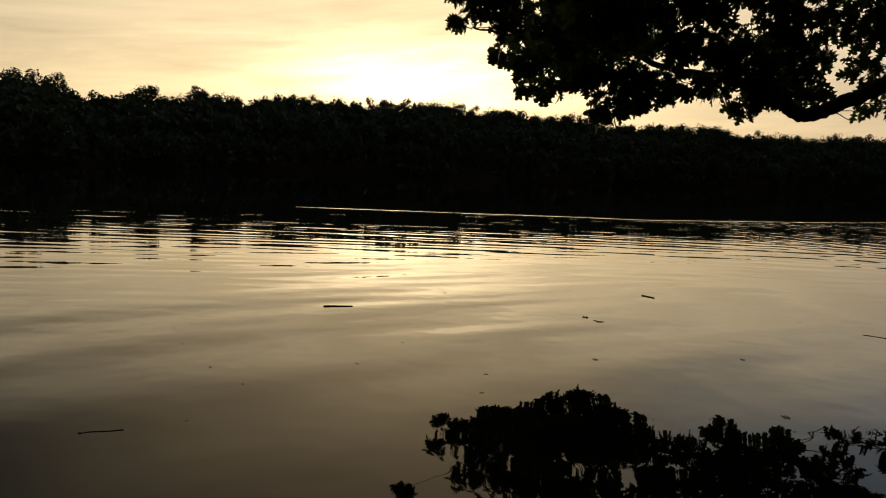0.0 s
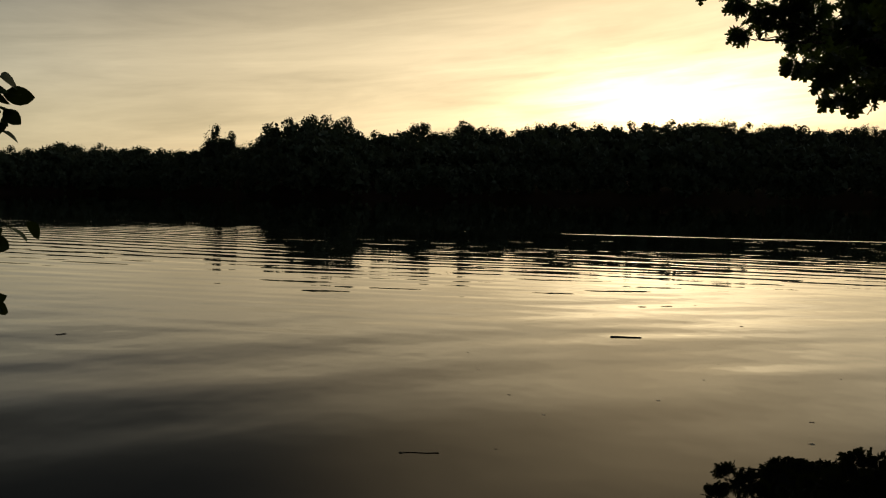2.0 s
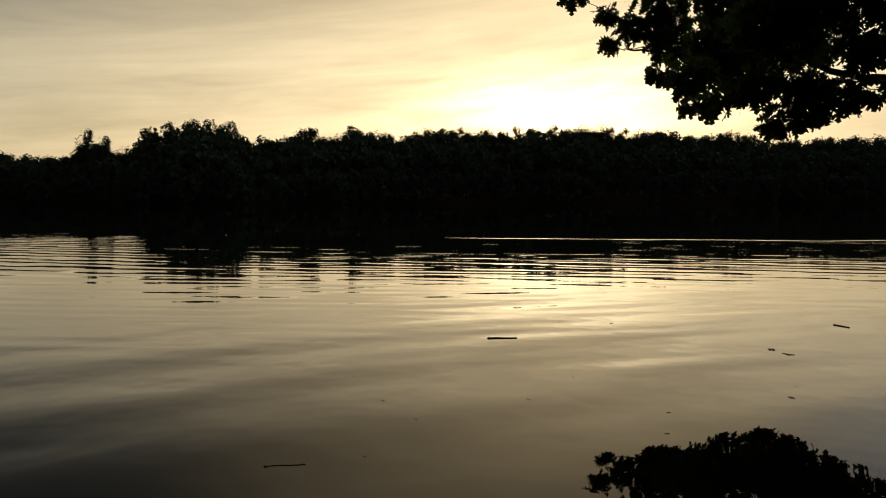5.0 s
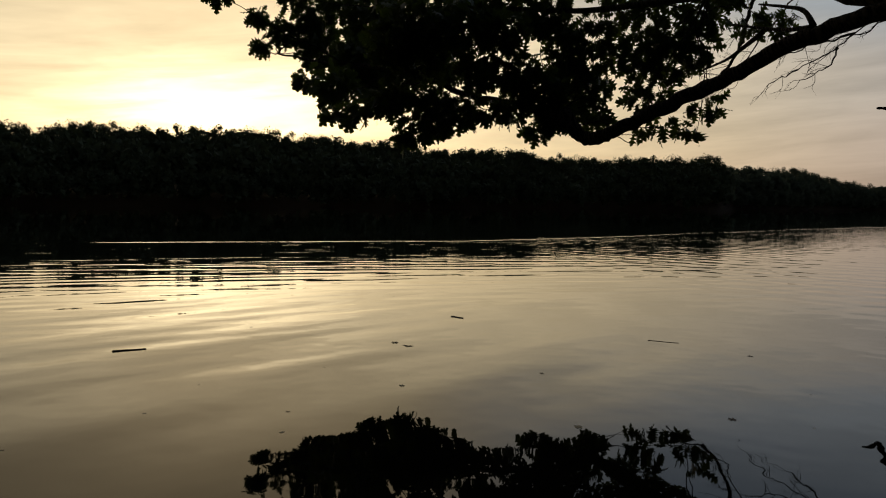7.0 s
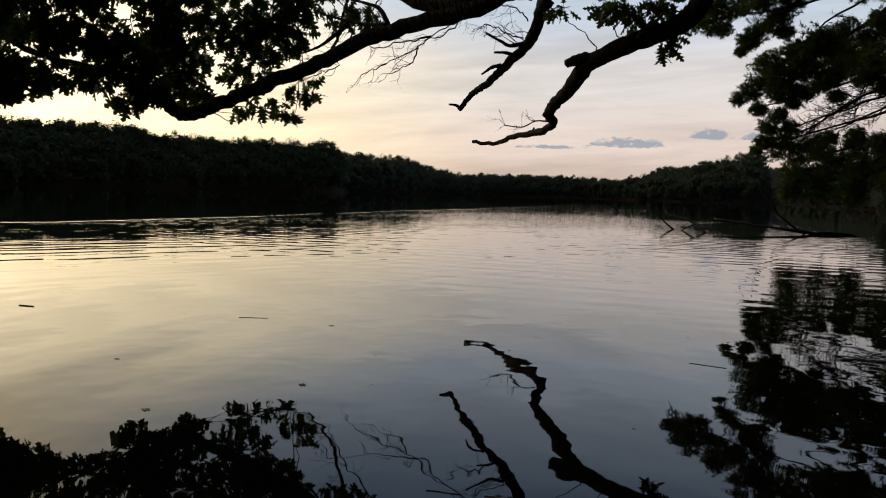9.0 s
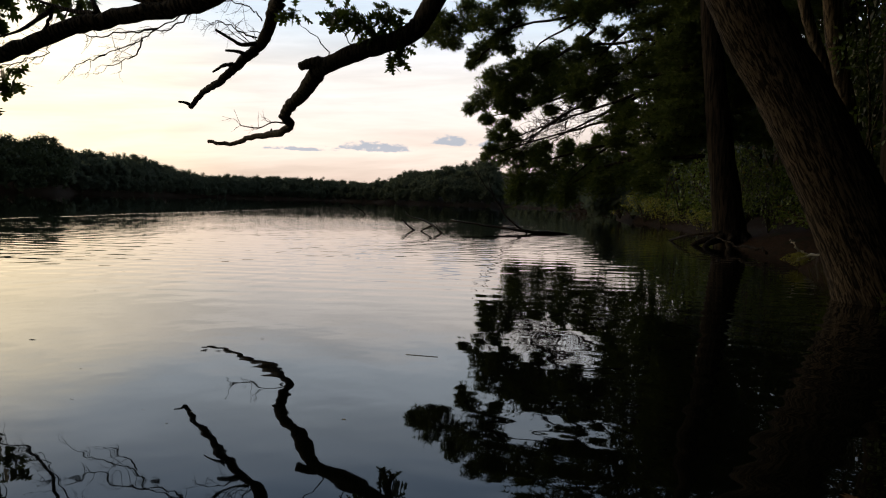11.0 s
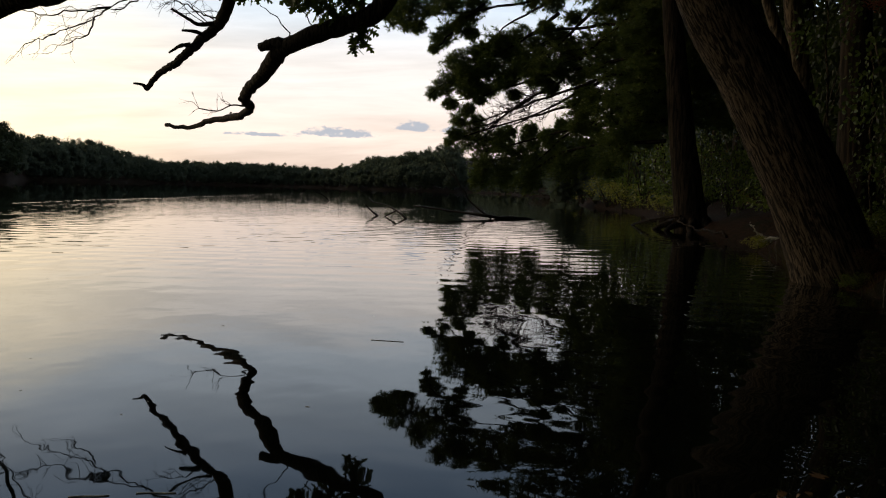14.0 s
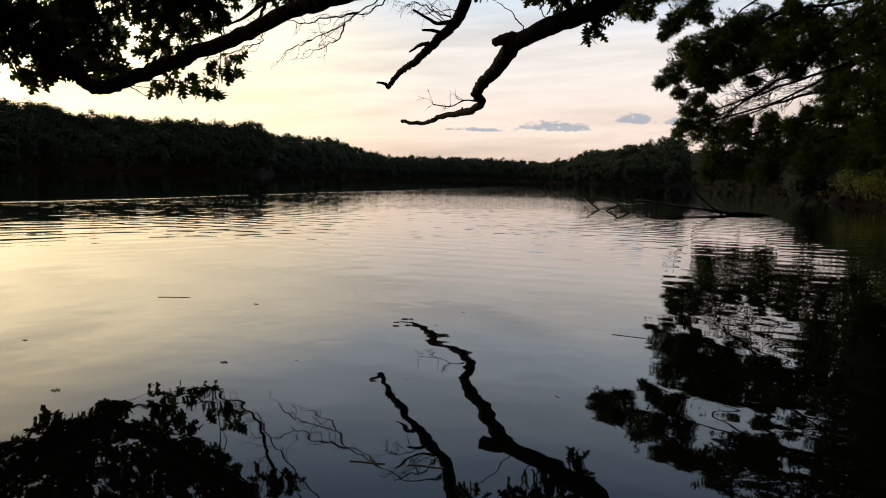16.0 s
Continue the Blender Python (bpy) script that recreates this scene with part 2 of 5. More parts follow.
    open_side = g.math("SUBTRACT", 1.0, g.smooth(g.math("DIVIDE", g.math("ADD", x, g.math("MULTIPLY", y, 0.64)), reach), -0.04, 0.07))
    rough_side = g.math("MULTIPLY", open_side, g.math("MULTIPLY", g.smooth(reach, 7.0, 11.0), g.math("SUBTRACT", 1.0, g.smooth(reach, 18.5, 21.0))))
    ripples = g.math("ADD", ripples, g.math("MULTIPLY", train(4.0, 0.5, 6.0, 0.0021), rough_side))
    crest = g.math("EXPONENT", g.math("MULTIPLY", g.math("POWER", g.math("DIVIDE", g.math("ADD", past, 0.1), 0.16), 2.0), -1.0))
    broken = g.smooth(g.noise(g.put(g.n("ShaderNodeMapping"), Vector=co, Scale=(0.5, 0.12, 1)).outputs[0], 1.0, 3.0), 0.26, 0.42)
    ripples = g.math("ADD", ripples, g.math("MULTIPLY", g.math("MULTIPLY", crest, g.math("MULTIPLY", broken, g.smooth(x, -5.5, -2.0))), 0.008))
    lap = g.math("MULTIPLY", g.math("ADD", train(72.0, 0.36, 7.0, 0.0005), train(96.0, 0.24, 6.0, 0.0002)), g.math("MULTIPLY", g.smooth(x, 1.3, 2.4), g.math("SUBTRACT", 1.0, g.smooth(y, 0.2, 1.2))))
    ripples = g.math("ADD", ripples, lap)
    cove = g.math("ADD", train(67.0, 0.52, 5.0, 0.0009), train(58.0, 0.33, 5.0, 0.00032))
    ripples = g.math("ADD", ripples, g.math("MULTIPLY", g.math("MULTIPLY", cove, gusts), g.math("MULTIPLY", g.smooth(x, 3.4, 7.0), g.math("SUBTRACT", 1.0, g.smooth(reach, 26.0, 40.0)))))
    combed = g.math("ADD", train(-9.0, 0.36, 4.0, 0.00042), train(-3.0, 0.27, 4.0, 0.0002))
    combed = g.math("MULTIPLY", g.math("MULTIPLY", combed, g.smooth(g.math("MULTIPLY", x, -1.0), -0.6, 2.2)), g.math("MULTIPLY", g.smooth(reach, 3.4, 5.2), g.math("SUBTRACT", 1.0, g.smooth(reach, 8.5, 12.0))))
    ripples = g.math("ADD", ripples, combed)
    fan = g.math("MULTIPLY", g.math("ADD", train(-29.0, 0.42, 4.0, 0.00055), train(-22.0, 0.3, 4.0, 0.00022)), g.math("MULTIPLY", g.smooth(x, -2.2, -0.6), g.math("SUBTRACT", 1.0, g.smooth(x, 0.8, 3.0))))
    fan = g.math("MULTIPLY", fan, g.math("MULTIPLY", g.smooth(reach, 2.8, 4.2), g.math("SUBTRACT", 1.0, g.smooth(reach, 6.0, 8.5))))
    ripples = g.math("ADD", ripples, fan)
    near = g.math("SUBTRACT", 1.0, g.smooth(reach, 4.5, 9.5))
    hush = g.math("ADD", g.math("MULTIPLY", near, 0.85), 0.15)
    swell = g.math("MULTIPLY", g.math("ADD", train(-24.0, 1.7, 6.0, 0.0010), train(-8.0, 2.9, 6.0, 0.0008)), hush)
    swell = g.math("ADD", swell, g.math("MULTIPLY", g.math("MULTIPLY", train(-44.0, 0.9, 4.0, 0.0019), near), g.smooth(g.noise(co, 0.3, 2.0), 0.32, 0.52)))
    tremble = g.math("MULTIPLY", g.math("MULTIPLY", g.noise(co, 2.4, 2.0), 0.0020), hush)
    height = g.math("ADD", g.math("ADD", ripples, swell), tremble)
    bump = g.put(g.n("ShaderNodeBump"), Strength=1.0, Distance=1.0, Height=height)
    silt = g.mix(g.noise(co, 0.05, 3.0), (0.003, 0.004, 0.003), (0.006, 0.006, 0.004))
    b = g.put(g.n("ShaderNodeBsdfPrincipled"), Base_Color=silt, Roughness=0.015, IOR=1.37, Normal=bump.outputs[0])
    surface(g, b.outputs[0])
    return m


def ground_material():
    m, g = material("forest_floor")
    co = g.n("ShaderNodeTexCoord").outputs["Object"]
    a, b, c = g.noise(co, 1.1, 5.0), g.noise(co, 14.0, 5.0, 0.65), g.noise(co, 70.0, 3.0)
    col = g.mix(g.smooth(b, 0.4, 0.62), (0.008, 0.005, 0.003), (0.042, 0.020, 0.010))
    col = g.mix(g.math("MULTIPLY", g.smooth(a, 0.5, 0.68), 0.7), col, (0.009, 0.012, 0.005))
    bump = g.put(g.n("ShaderNodeBump"), Strength=1.0, Distance=0.03, Height=g.math("ADD", b, g.math("MULTIPLY", c, 0.4)))
    node = g.put(g.n("ShaderNodeBsdfPrincipled"), Base_Color=col, Roughness=0.95, Specular_IOR_Level=0.08, Normal=bump.outputs[0])
    surface(g, node.outputs[0])
    return m


BARK = bark_material("oak_bark", (0.009, 0.0072, 0.0058), (0.13, 0.098, 0.068), 17.0, 0.045, (0.03, 0.026, 0.02))
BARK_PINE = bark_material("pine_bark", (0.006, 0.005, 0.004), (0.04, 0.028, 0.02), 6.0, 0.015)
BARK_FAR = plain_material("far_bark", (0.05, 0.04, 0.03), (0.11, 0.09, 0.07), 2.0, 0.9)
DEAD = bark_material("dead_wood", (0.025, 0.021, 0.017), (0.11, 0.088, 0.068), 16.0, 0.008, (0.16, 0.12, 0.085))
OAK_LEAF = leaf_material("oak_leaf", (0.030, 0.055, 0.012), (0.06, 0.09, 0.02), (0.16, 0.22, 0.03), 0.45, None, 0.4)
SHRUB_LEAF = leaf_material("shrub_leaf", (0.025, 0.05, 0.012), (0.06, 0.10, 0.02), (0.14, 0.2, 0.03), 0.65, None, 0.12)
BANK_LEAF = leaf_material("bank_leaf", (0.045, 0.078, 0.012), (0.15, 0.185, 0.026), (0.2, 0.26, 0.035), 0.4, (0.26, 0.13, 0.02))
# near-black copy of the bank leaf: shade under the trees put into the colour
SHADED_LEAF = leaf_material("shaded_leaf", (0.008, 0.014, 0.004), (0.028, 0.038, 0.009), (0.07, 0.1, 0.02), 0.45, (0.12, 0.06, 0.012))
# bank leaf darkened so sky-lit upper crowns look shaded, also when mirrored
DIM_WOOD_LEAF = leaf_material("dim_wood_leaf", (0.016, 0.03, 0.008), (0.045, 0.062, 0.014), (0.08, 0.11, 0.02), 0.5)
VINE_LEAF = leaf_material("vine_leaf", (0.03, 0.06, 0.012), (0.10, 0.14, 0.03), (0.16, 0.22, 0.04), 0.5)
RUSSET = leaf_material("russet_leaf", (0.05, 0.024, 0.012), (0.10, 0.05, 0.025), (0.12, 0.06, 0.03))
YOUNG_BARK = bark_material("young_bark", (0.02, 0.016, 0.012), (0.17, 0.125, 0.085), 12.0, 0.01, (0.12, 0.10, 0.07))
YELLOW_LEAF = leaf_material("yellowing_leaf", (0.18, 0.2, 0.028), (0.38, 0.36, 0.05), (0.36, 0.34, 0.05))
RED_LEAF = leaf_material("red_leaf", (0.08, 0.025, 0.012), (0.17, 0.055, 0.02), (0.4, 0.08, 0.02))
NEEDLE = leaf_material("pine_needle", (0.055, 0.105, 0.022), (0.17, 0.20, 0.04), (0.2, 0.25, 0.05), 0.5, None, 0.35)
# far leaf made paler and greyer: haze over the distant hills as base colour
HAZED_LEAF = leaf_material("hazed_leaf", (0.10, 0.125, 0.09), (0.125, 0.145, 0.11), (0.14, 0.17, 0.10), 0.85, None, 0.45)
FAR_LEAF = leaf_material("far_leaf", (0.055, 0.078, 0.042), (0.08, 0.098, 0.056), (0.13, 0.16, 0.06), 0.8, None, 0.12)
GRASS = leaf_material("bank_grass", (0.009, 0.011, 0.004), (0.034, 0.027, 0.011), (0.2, 0.18, 0.05))
LITTER = leaf_material("fallen_leaf", (0.14, 0.07, 0.025), (0.26, 0.14, 0.05), (0.4, 0.2, 0.06), 0.6)
STRAW = plain_material("pale_straw", (0.46, 0.40, 0.27), (0.6, 0.54, 0.40), 9.0, 0.7)
WET_WOOD = plain_material("wet_wood", (0.014, 0.010, 0.007), (0.035, 0.025, 0.018), 20.0, 0.6, 0.004)
FOAM = plain_material("pale_scum", (0.35, 0.34, 0.28), (0.5, 0.48, 0.4), 30.0, 0.6)
PEELED = plain_material("peeled_wood", (0.52, 0.47, 0.39), (0.74, 0.68, 0.58), 14.0, 0.6, 0.004)
WATER = water_material()
GROUND = ground_material()


# ---- mesh helpers ----
rng = np.random.default_rng(7)


def tri_mesh(name, verts, tris, mat, smooth=False):
    verts, tris = np.asarray(verts, np.float32), np.asarray(tris, np.int32)
    me = bpy.data.meshes.new(name)
    me.vertices.add(len(verts))
    me.vertices.foreach_set("co", verts.ravel())
    me.loops.add(tris.size)
    me.loops.foreach_set("vertex_index", tris.ravel())
    me.polygons.add(len(tris))
    me.polygons.foreach_set("loop_start", np.arange(0, tris.size, 3, dtype=np.int32))
    me.polygons.foreach_set("loop_total", np.full(len(tris), 3, np.int32))
    me.update(calc_edges=True)
    me.validate()
    if smooth:
        me.polygons.foreach_set("use_smooth", np.ones(len(tris), bool))
    me.materials.append(mat)
    return me


def child(name, data, parent, label="", kind=""):
    ob = new(name, data)
    ob.parent = parent
    return tagged(ob, label, kind=kind)


def thing(name, label, category, at=(0, 0, 0), group="", kind=""):
    ob = new(name)
    ob.location = at
    return tagged(ob, label, category, group, kind)


def part(name, bm, mat, parent, label=""):
    me = bpy.data.meshes.new(name)
    bm.to_mesh(me)
    bm.free()
    me.materials.append(mat)
    for p in me.polygons:
        p.use_smooth = True
    return child(name, me, parent, label)


def join(pieces):
    verts, tris, base = [], [], 0
    for v, t in pieces:
        verts.append(v)
        tris.append(t + base)
        base += len(v)
    return np.concatenate(verts), np.concatenate(tris)


def curve_points(points, steps=5):
    """A smooth line through the points."""
    p = np.asarray(points, float)
    if len(p) < 3:
        return p
    q = np.vstack([2 * p[0] - p[1], p, 2 * p[-1] - p[-2]])
    out = []
    for i in range(1, len(q) - 2):
        for s in np.arange(steps) / steps:
            a, b, c, d = q[i - 1:i + 3]
            out.append(0.5 * (2 * b + (c - a) * s + (2 * a - 5 * b + 4 * c - d) * s ** 2 + (3 * b - a - 3 * c + d) * s ** 3))
    out.append(p[-1])
    return np.array(out)


def tube(points, r0, r1, sides=10, steps=5, rough=0.08, flare=0.0, power=1.0, crook=0.0, gen=None):
    """A tapered, slightly knobbly stem along a line; ends closed."""
    gen = gen or rng
    line = curve_points(points, steps)
    if crook:
        wob = gen.normal(0, crook, line.shape)
        wob[0] = wob[-1] = 0
        line = line + wob
    n = len(line)
    tan = np.gradient(line, axis=0)
    tan /= np.linalg.norm(tan, axis=1)[:, None] + 1e-9
    ref = np.array([0.3, 0.2, 1.0]) if abs(tan[0][2]) < 0.8 else np.array([1.0, 0.1, 0.0])
    u = np.cross(tan, ref)
    u /= np.linalg.norm(u, axis=1)[:, None] + 1e-9
    w = np.cross(tan, u)
    s = np.linspace(0, 1, n)
    radius = r0 + (r1 - r0) * s ** power + flare * r0 * np.exp(-s * n / 3.0)
    ang = np.linspace(0, 2 * np.pi, sides, endpoint=False)
    lump = 1 + gen.normal(0, rough, (n, sides))
    ring = (np.cos(ang)[None, :, None] * u[:, None, :] + np.sin(ang)[None, :, None] * w[:, None, :]) * (radius[:, None] * lump)[..., None]
    verts = np.vstack([(line[:, None, :] + ring).reshape(-1, 3), line[:1], line[-1:]])
    tris = []
    for i in range(n - 1):
        for j in range(sides):
            a, b = i * sides + j, i * sides + (j + 1) % sides
            c, d = a + sides, b + sides
            tris += [(a, b, d), (a, d, c)]
    for j in range(sides):
        k = (j + 1) % sides
        tris += [(n * sides, k, j), (n * sides + 1, (n - 1) * sides + j, (n - 1) * sides + k)]
    return verts, np.array(tris)


def twigs(start, spread, count, length, thick, gen, droop=0.0, depth=2):
    """Fine bare twigs that fork from a start along a direction."""
    out = []
    start, spread = np.asarray(start, float), np.asarray(spread, float)
    for _ in range(count):
        way = spread / (np.linalg.norm(spread) + 1e-9) + gen.normal(0, 0.55, 3)
        way /= np.linalg.norm(way)
        span = length * gen.uniform(0.5, 1.1)
        bend = gen.normal(0, 0.16, 3) * span
        tip = start + way * span + np.array([0, 0, -droop * span])
        out.append(tube([start, start + way * span * 0.5 + bend, tip], thick, thick * 0.35, 4, 3, 0.05, gen=gen))
        if depth > 1:
            out += twigs(start + way * span * 0.55 + bend * 0.9, way, 2, span * 0.5, thick * 0.5, gen, droop, depth - 1)
    return out


def blade(outline, fold=0.2, curl=0.15):
    """A leaf along +y from its half outline [(x, y)], folded along the midrib."""
    o = np.array(outline, float)
    n = len(o)
    verts = [(0, yy, -curl * yy * yy) for _, yy in o] + [(xx, yy, fold * xx - curl * yy * yy) for xx, yy in o] + [(-xx, yy, fold * xx - curl * yy * yy) for xx, yy in o]
    tris = []
    for i in range(n - 1):
        for k, flip in ((n, False), (2 * n, True)):
            a, b, c, d = i, i + 1, k + i, k + i + 1
            for t in ((a, c, d), (a, d, b)):
                tris.append(t[::-1] if flip else t)
    return np.array(verts), np.array(tris)


OAK_SHAPE = blade([(0.008, -0.18), (0.012, 0.0), (0.05, 0.1), (0.24, 0.16), (0.07, 0.27), (0.17, 0.31), (0.40, 0.42), (0.10, 0.5), (0.20, 0.56), (0.38, 0.72), (0.09, 0.73), (0.18, 0.88), (0.0, 1.0)])
OVAL_SHAPE = blade([(0.012, -0.2), (0.015, 0.0), (0.2, 0.1), (0.34, 0.3), (0.38, 0.5), (0.3, 0.75), (0.14, 0.92), (0.0, 1.02)], 0.25, 0.2)
SMALL_SHAPE = (np.array([(0, 0, 0), (0.3, 0.42, 0.09), (0, 1.0, -0.15), (-0.3, 0.42, 0.09), (0, 0.45, -0.02)]), np.array([(0, 1, 4), (1, 2, 4), (2, 3, 4), (3, 0, 4)]))
FLAKE_SHAPE = (np.array([(0, 0, 0), (0.5, 0.45, 0.15), (0, 1.0, -0.1), (-0.5, 0.55, 0.1)]), np.array([(0, 1, 2), (0, 2, 3)]))
CHIP_SHAPE = (np.array([(-0.5, 0, 0), (0.5, 0.15, 0), (-0.05, 0.95, 0)]), np.array([(0, 1, 2)]))


def frames_for(axis, gen):
    axis = axis / (np.linalg.norm(axis, axis=1)[:, None] + 1e-9)
    side = np.cross(axis, gen.normal(0, 1, axis.shape))
    side /= np.linalg.norm(side, axis=1)[:, None] + 1e-9
    return np.stack([side, axis, np.cross(side, axis)], axis=2)


def scatter(shape, places, axes, sizes, gen):
    """Many leaves of one shape as arrays."""
    v, t = shape
    m = frames_for(axes, gen)
    verts = np.einsum("nij,vj->nvi", m, v) * sizes[:, None, None] + places[:, None, :]
    tris = t[None] + (np.arange(len(places)) * len(v))[:, None, None]
    return verts.reshape(-1, 3), tris.reshape(-1, 3)


def in_ball(count, gen, shell=0.5):
    d = gen.normal(0, 1, (count, 3))
    d /= np.linalg.norm(d, axis=1)[:, None]
    return d * (gen.uniform(shell ** 3, 1, count) ** (1 / 3))[:, None]


# ---- the lie of the land ----
NEAR_X = [-150, -60, -20, -10, -6, -4, -3, -2, -1, 0, 1, 2, 2.3, 2.45, 2.65, 3.2, 4.5, 6, 7.3, 8.3, 9.2, 12, 14.8, 19.8, 25, 32, 40, 48, 56, 90, 186, 300, 420, 600]
NEAR_Y = [95, 35, 10, 5, 2.5, 1.6, 1.2, 0.7, 0.35, 0.2, 0.05, -0.2, -0.3, -0.55, -0.95, -1.7, -1.9, -1.6, -1.25, -0.85, -0.5, 0.0, 0.3, 1.9, 2.8, 4.4, 7.2, 10.8, 14.2, 18.5, 60, 118, 180, 280]
FAR_AZ = [-75.24, -66.24, -62.24, -58.24, -54.29, -48.41, -42.52, -38.11, -36.15, -34.87, -30.73, -20.88, -11.02, -1.17, 8.69, 17.56, 22.51, 28.42, 32.36, 36.3, 40.3, 48.3, 58.3, 73.3]
FAR_R = [420, 420, 430, 470, 520, 520, 430, 340, 330, 262, 245, 225, 205, 190, 180, 170, 160, 155, 165, 200, 235, 245, 250, 260]
SKY_AZ = [-75, -70, -66, -64.5, -61.1, -59.6, -57.7, -56, -52.5, -48.3, -45.1, -42.5, -40.5, -38, -35.4, -35, -34.2, -32.5, -29.9, -26.5, -24.4, -22.2, -20.9, -19.6, -17.4, -13.6, -11.7, -10, -8.1, -5.5, -3, -1.5, 3, 7, 9.9, 11.3, 13.3, 16.5, 18.3, 20.8, 23.8, 24.9, 25.3, 26, 28.6, 31.2, 32.6, 33.6, 34.7, 36, 37, 39, 43, 45.7, 48.3, 57, 75]
SKY_EL = [5, 4.4, 3.7, 3.41, 2.6, 2.47, 1.65, 1.52, 1.7, 1.75, 1.6, 2, 2.72, 2.96, 3.08, 3.6, 3.85, 3.7, 3.95, 3.68, 4.04, 3.8, 4.4, 4.35, 4.45, 4.61, 4.7, 5.1, 5.15, 5.3, 5.2, 5.67, 5.72, 5.72, 5.57, 5.82, 5.22, 5.42, 5.12, 5.37, 4.92, 4.52, 5.22, 5.72, 6.02, 5.77, 4.4, 3.65, 4, 4, 3.31, 3.2, 3.34, 3.36, 2.83, 2.9, 3]
EYE_Z = 0.85


def shore_gap(x, y):
    """About how far inside the lake a place lies, in metres; on land, negative."""
    x, y = np.asarray(x, float), np.asarray(y, float)
    r = np.hypot(x, y)
    az = np.degrees(np.arctan2(-x, y))
    near = (y - np.interp(x, NEAR_X, NEAR_Y)) * np.interp(r, [0, 10, 40, 200], [0.95, 0.95, 0.9, 0.85])
    far = np.interp(az, FAR_AZ, FAR_R) - r
    return np.minimum(near, far), near, far, az, r


def land_height(x, y):
    gap, near, far, az, r = shore_gap(x, y)
    s = np.maximum(-gap, 0)
    cap = np.maximum(1.0, EYE_Z + np.tan(np.radians(np.interp(az, SKY_AZ, SKY_EL))) * (r - s + 40) - 6.0)
    far_land = np.minimum(0.3 * np.minimum(s, 2) + 0.14 * s, cap)
    close = np.interp(r, [0, 3.5, 7, 30], [0.0, 0.3, 1.0, 1.0])
    near_land = np.minimum(0.02 + 0.20 * s, 0.28) * (1 - close) + close * (0.35 * (1 - np.exp(-s / 0.4)) + 0.10 * np.minimum(s, 60))
    land = np.where(far < near, far_land, near_land)
    bed = -np.minimum(0.02 + 0.3 * np.maximum(gap, 0), 1.5)
    return np.where(gap < 0, land, bed)


def build_ground():
    rings = np.concatenate([[0.0], 0.2 * (3800 / 0.2) ** np.linspace(0, 1, 150)])
    turns = np.linspace(0, 2 * np.pi, 520, endpoint=False)
    x = (rings[:, None] * np.sin(turns)).ravel()
    y = (rings[:, None] * np.cos(turns)).ravel()
    z = land_height(x, y)
    gap = shore_gap(x, y)[0]
    rough = np.array([noise.noise((a * 2.1, b * 2.1, 0)) + 0.5 * noise.noise((a * 7, b * 7, 3)) for a, b in zip(x, y)])
    z = z + np.where(gap < 0.1, 0.035, 0.0) * rough * np.clip(-gap * 3 + 0.3, 0, 1)
    n, k = len(rings), len(turns)
    i, j = np.meshgrid(np.arange(n - 1), np.arange(k), indexing="ij")
    a, b, c, d = i * k + j, i * k + (j + 1) % k, (i + 1) * k + j, (i + 1) * k + (j + 1) % k
    tris = np.concatenate([np.stack([a, c, d], -1).reshape(-1, 3), np.stack([a, d, b], -1).reshape(-1, 3)])
    ground = new("ground", tri_mesh("ground", np.stack([x, y, z], 1), tris, GROUND, True))
    tagged(ground, "dark leaf-littered earth of the lake shore and wooded hills", "ground", kind="structure")


def build_water():
    bm = bmesh.new()
    bmesh.ops.create_circle(bm, cap_ends=True, segments=96, radius=1200)
    me = bpy.data.meshes.new("water")
    bm.to_mesh(me)
    bm.free()
    me.materials.append(WATER)
    tagged(new("water", me), "dark calm lake water mirroring the dusk sky, rippled further out", "water", kind="structure")


build_ground()
build_water()


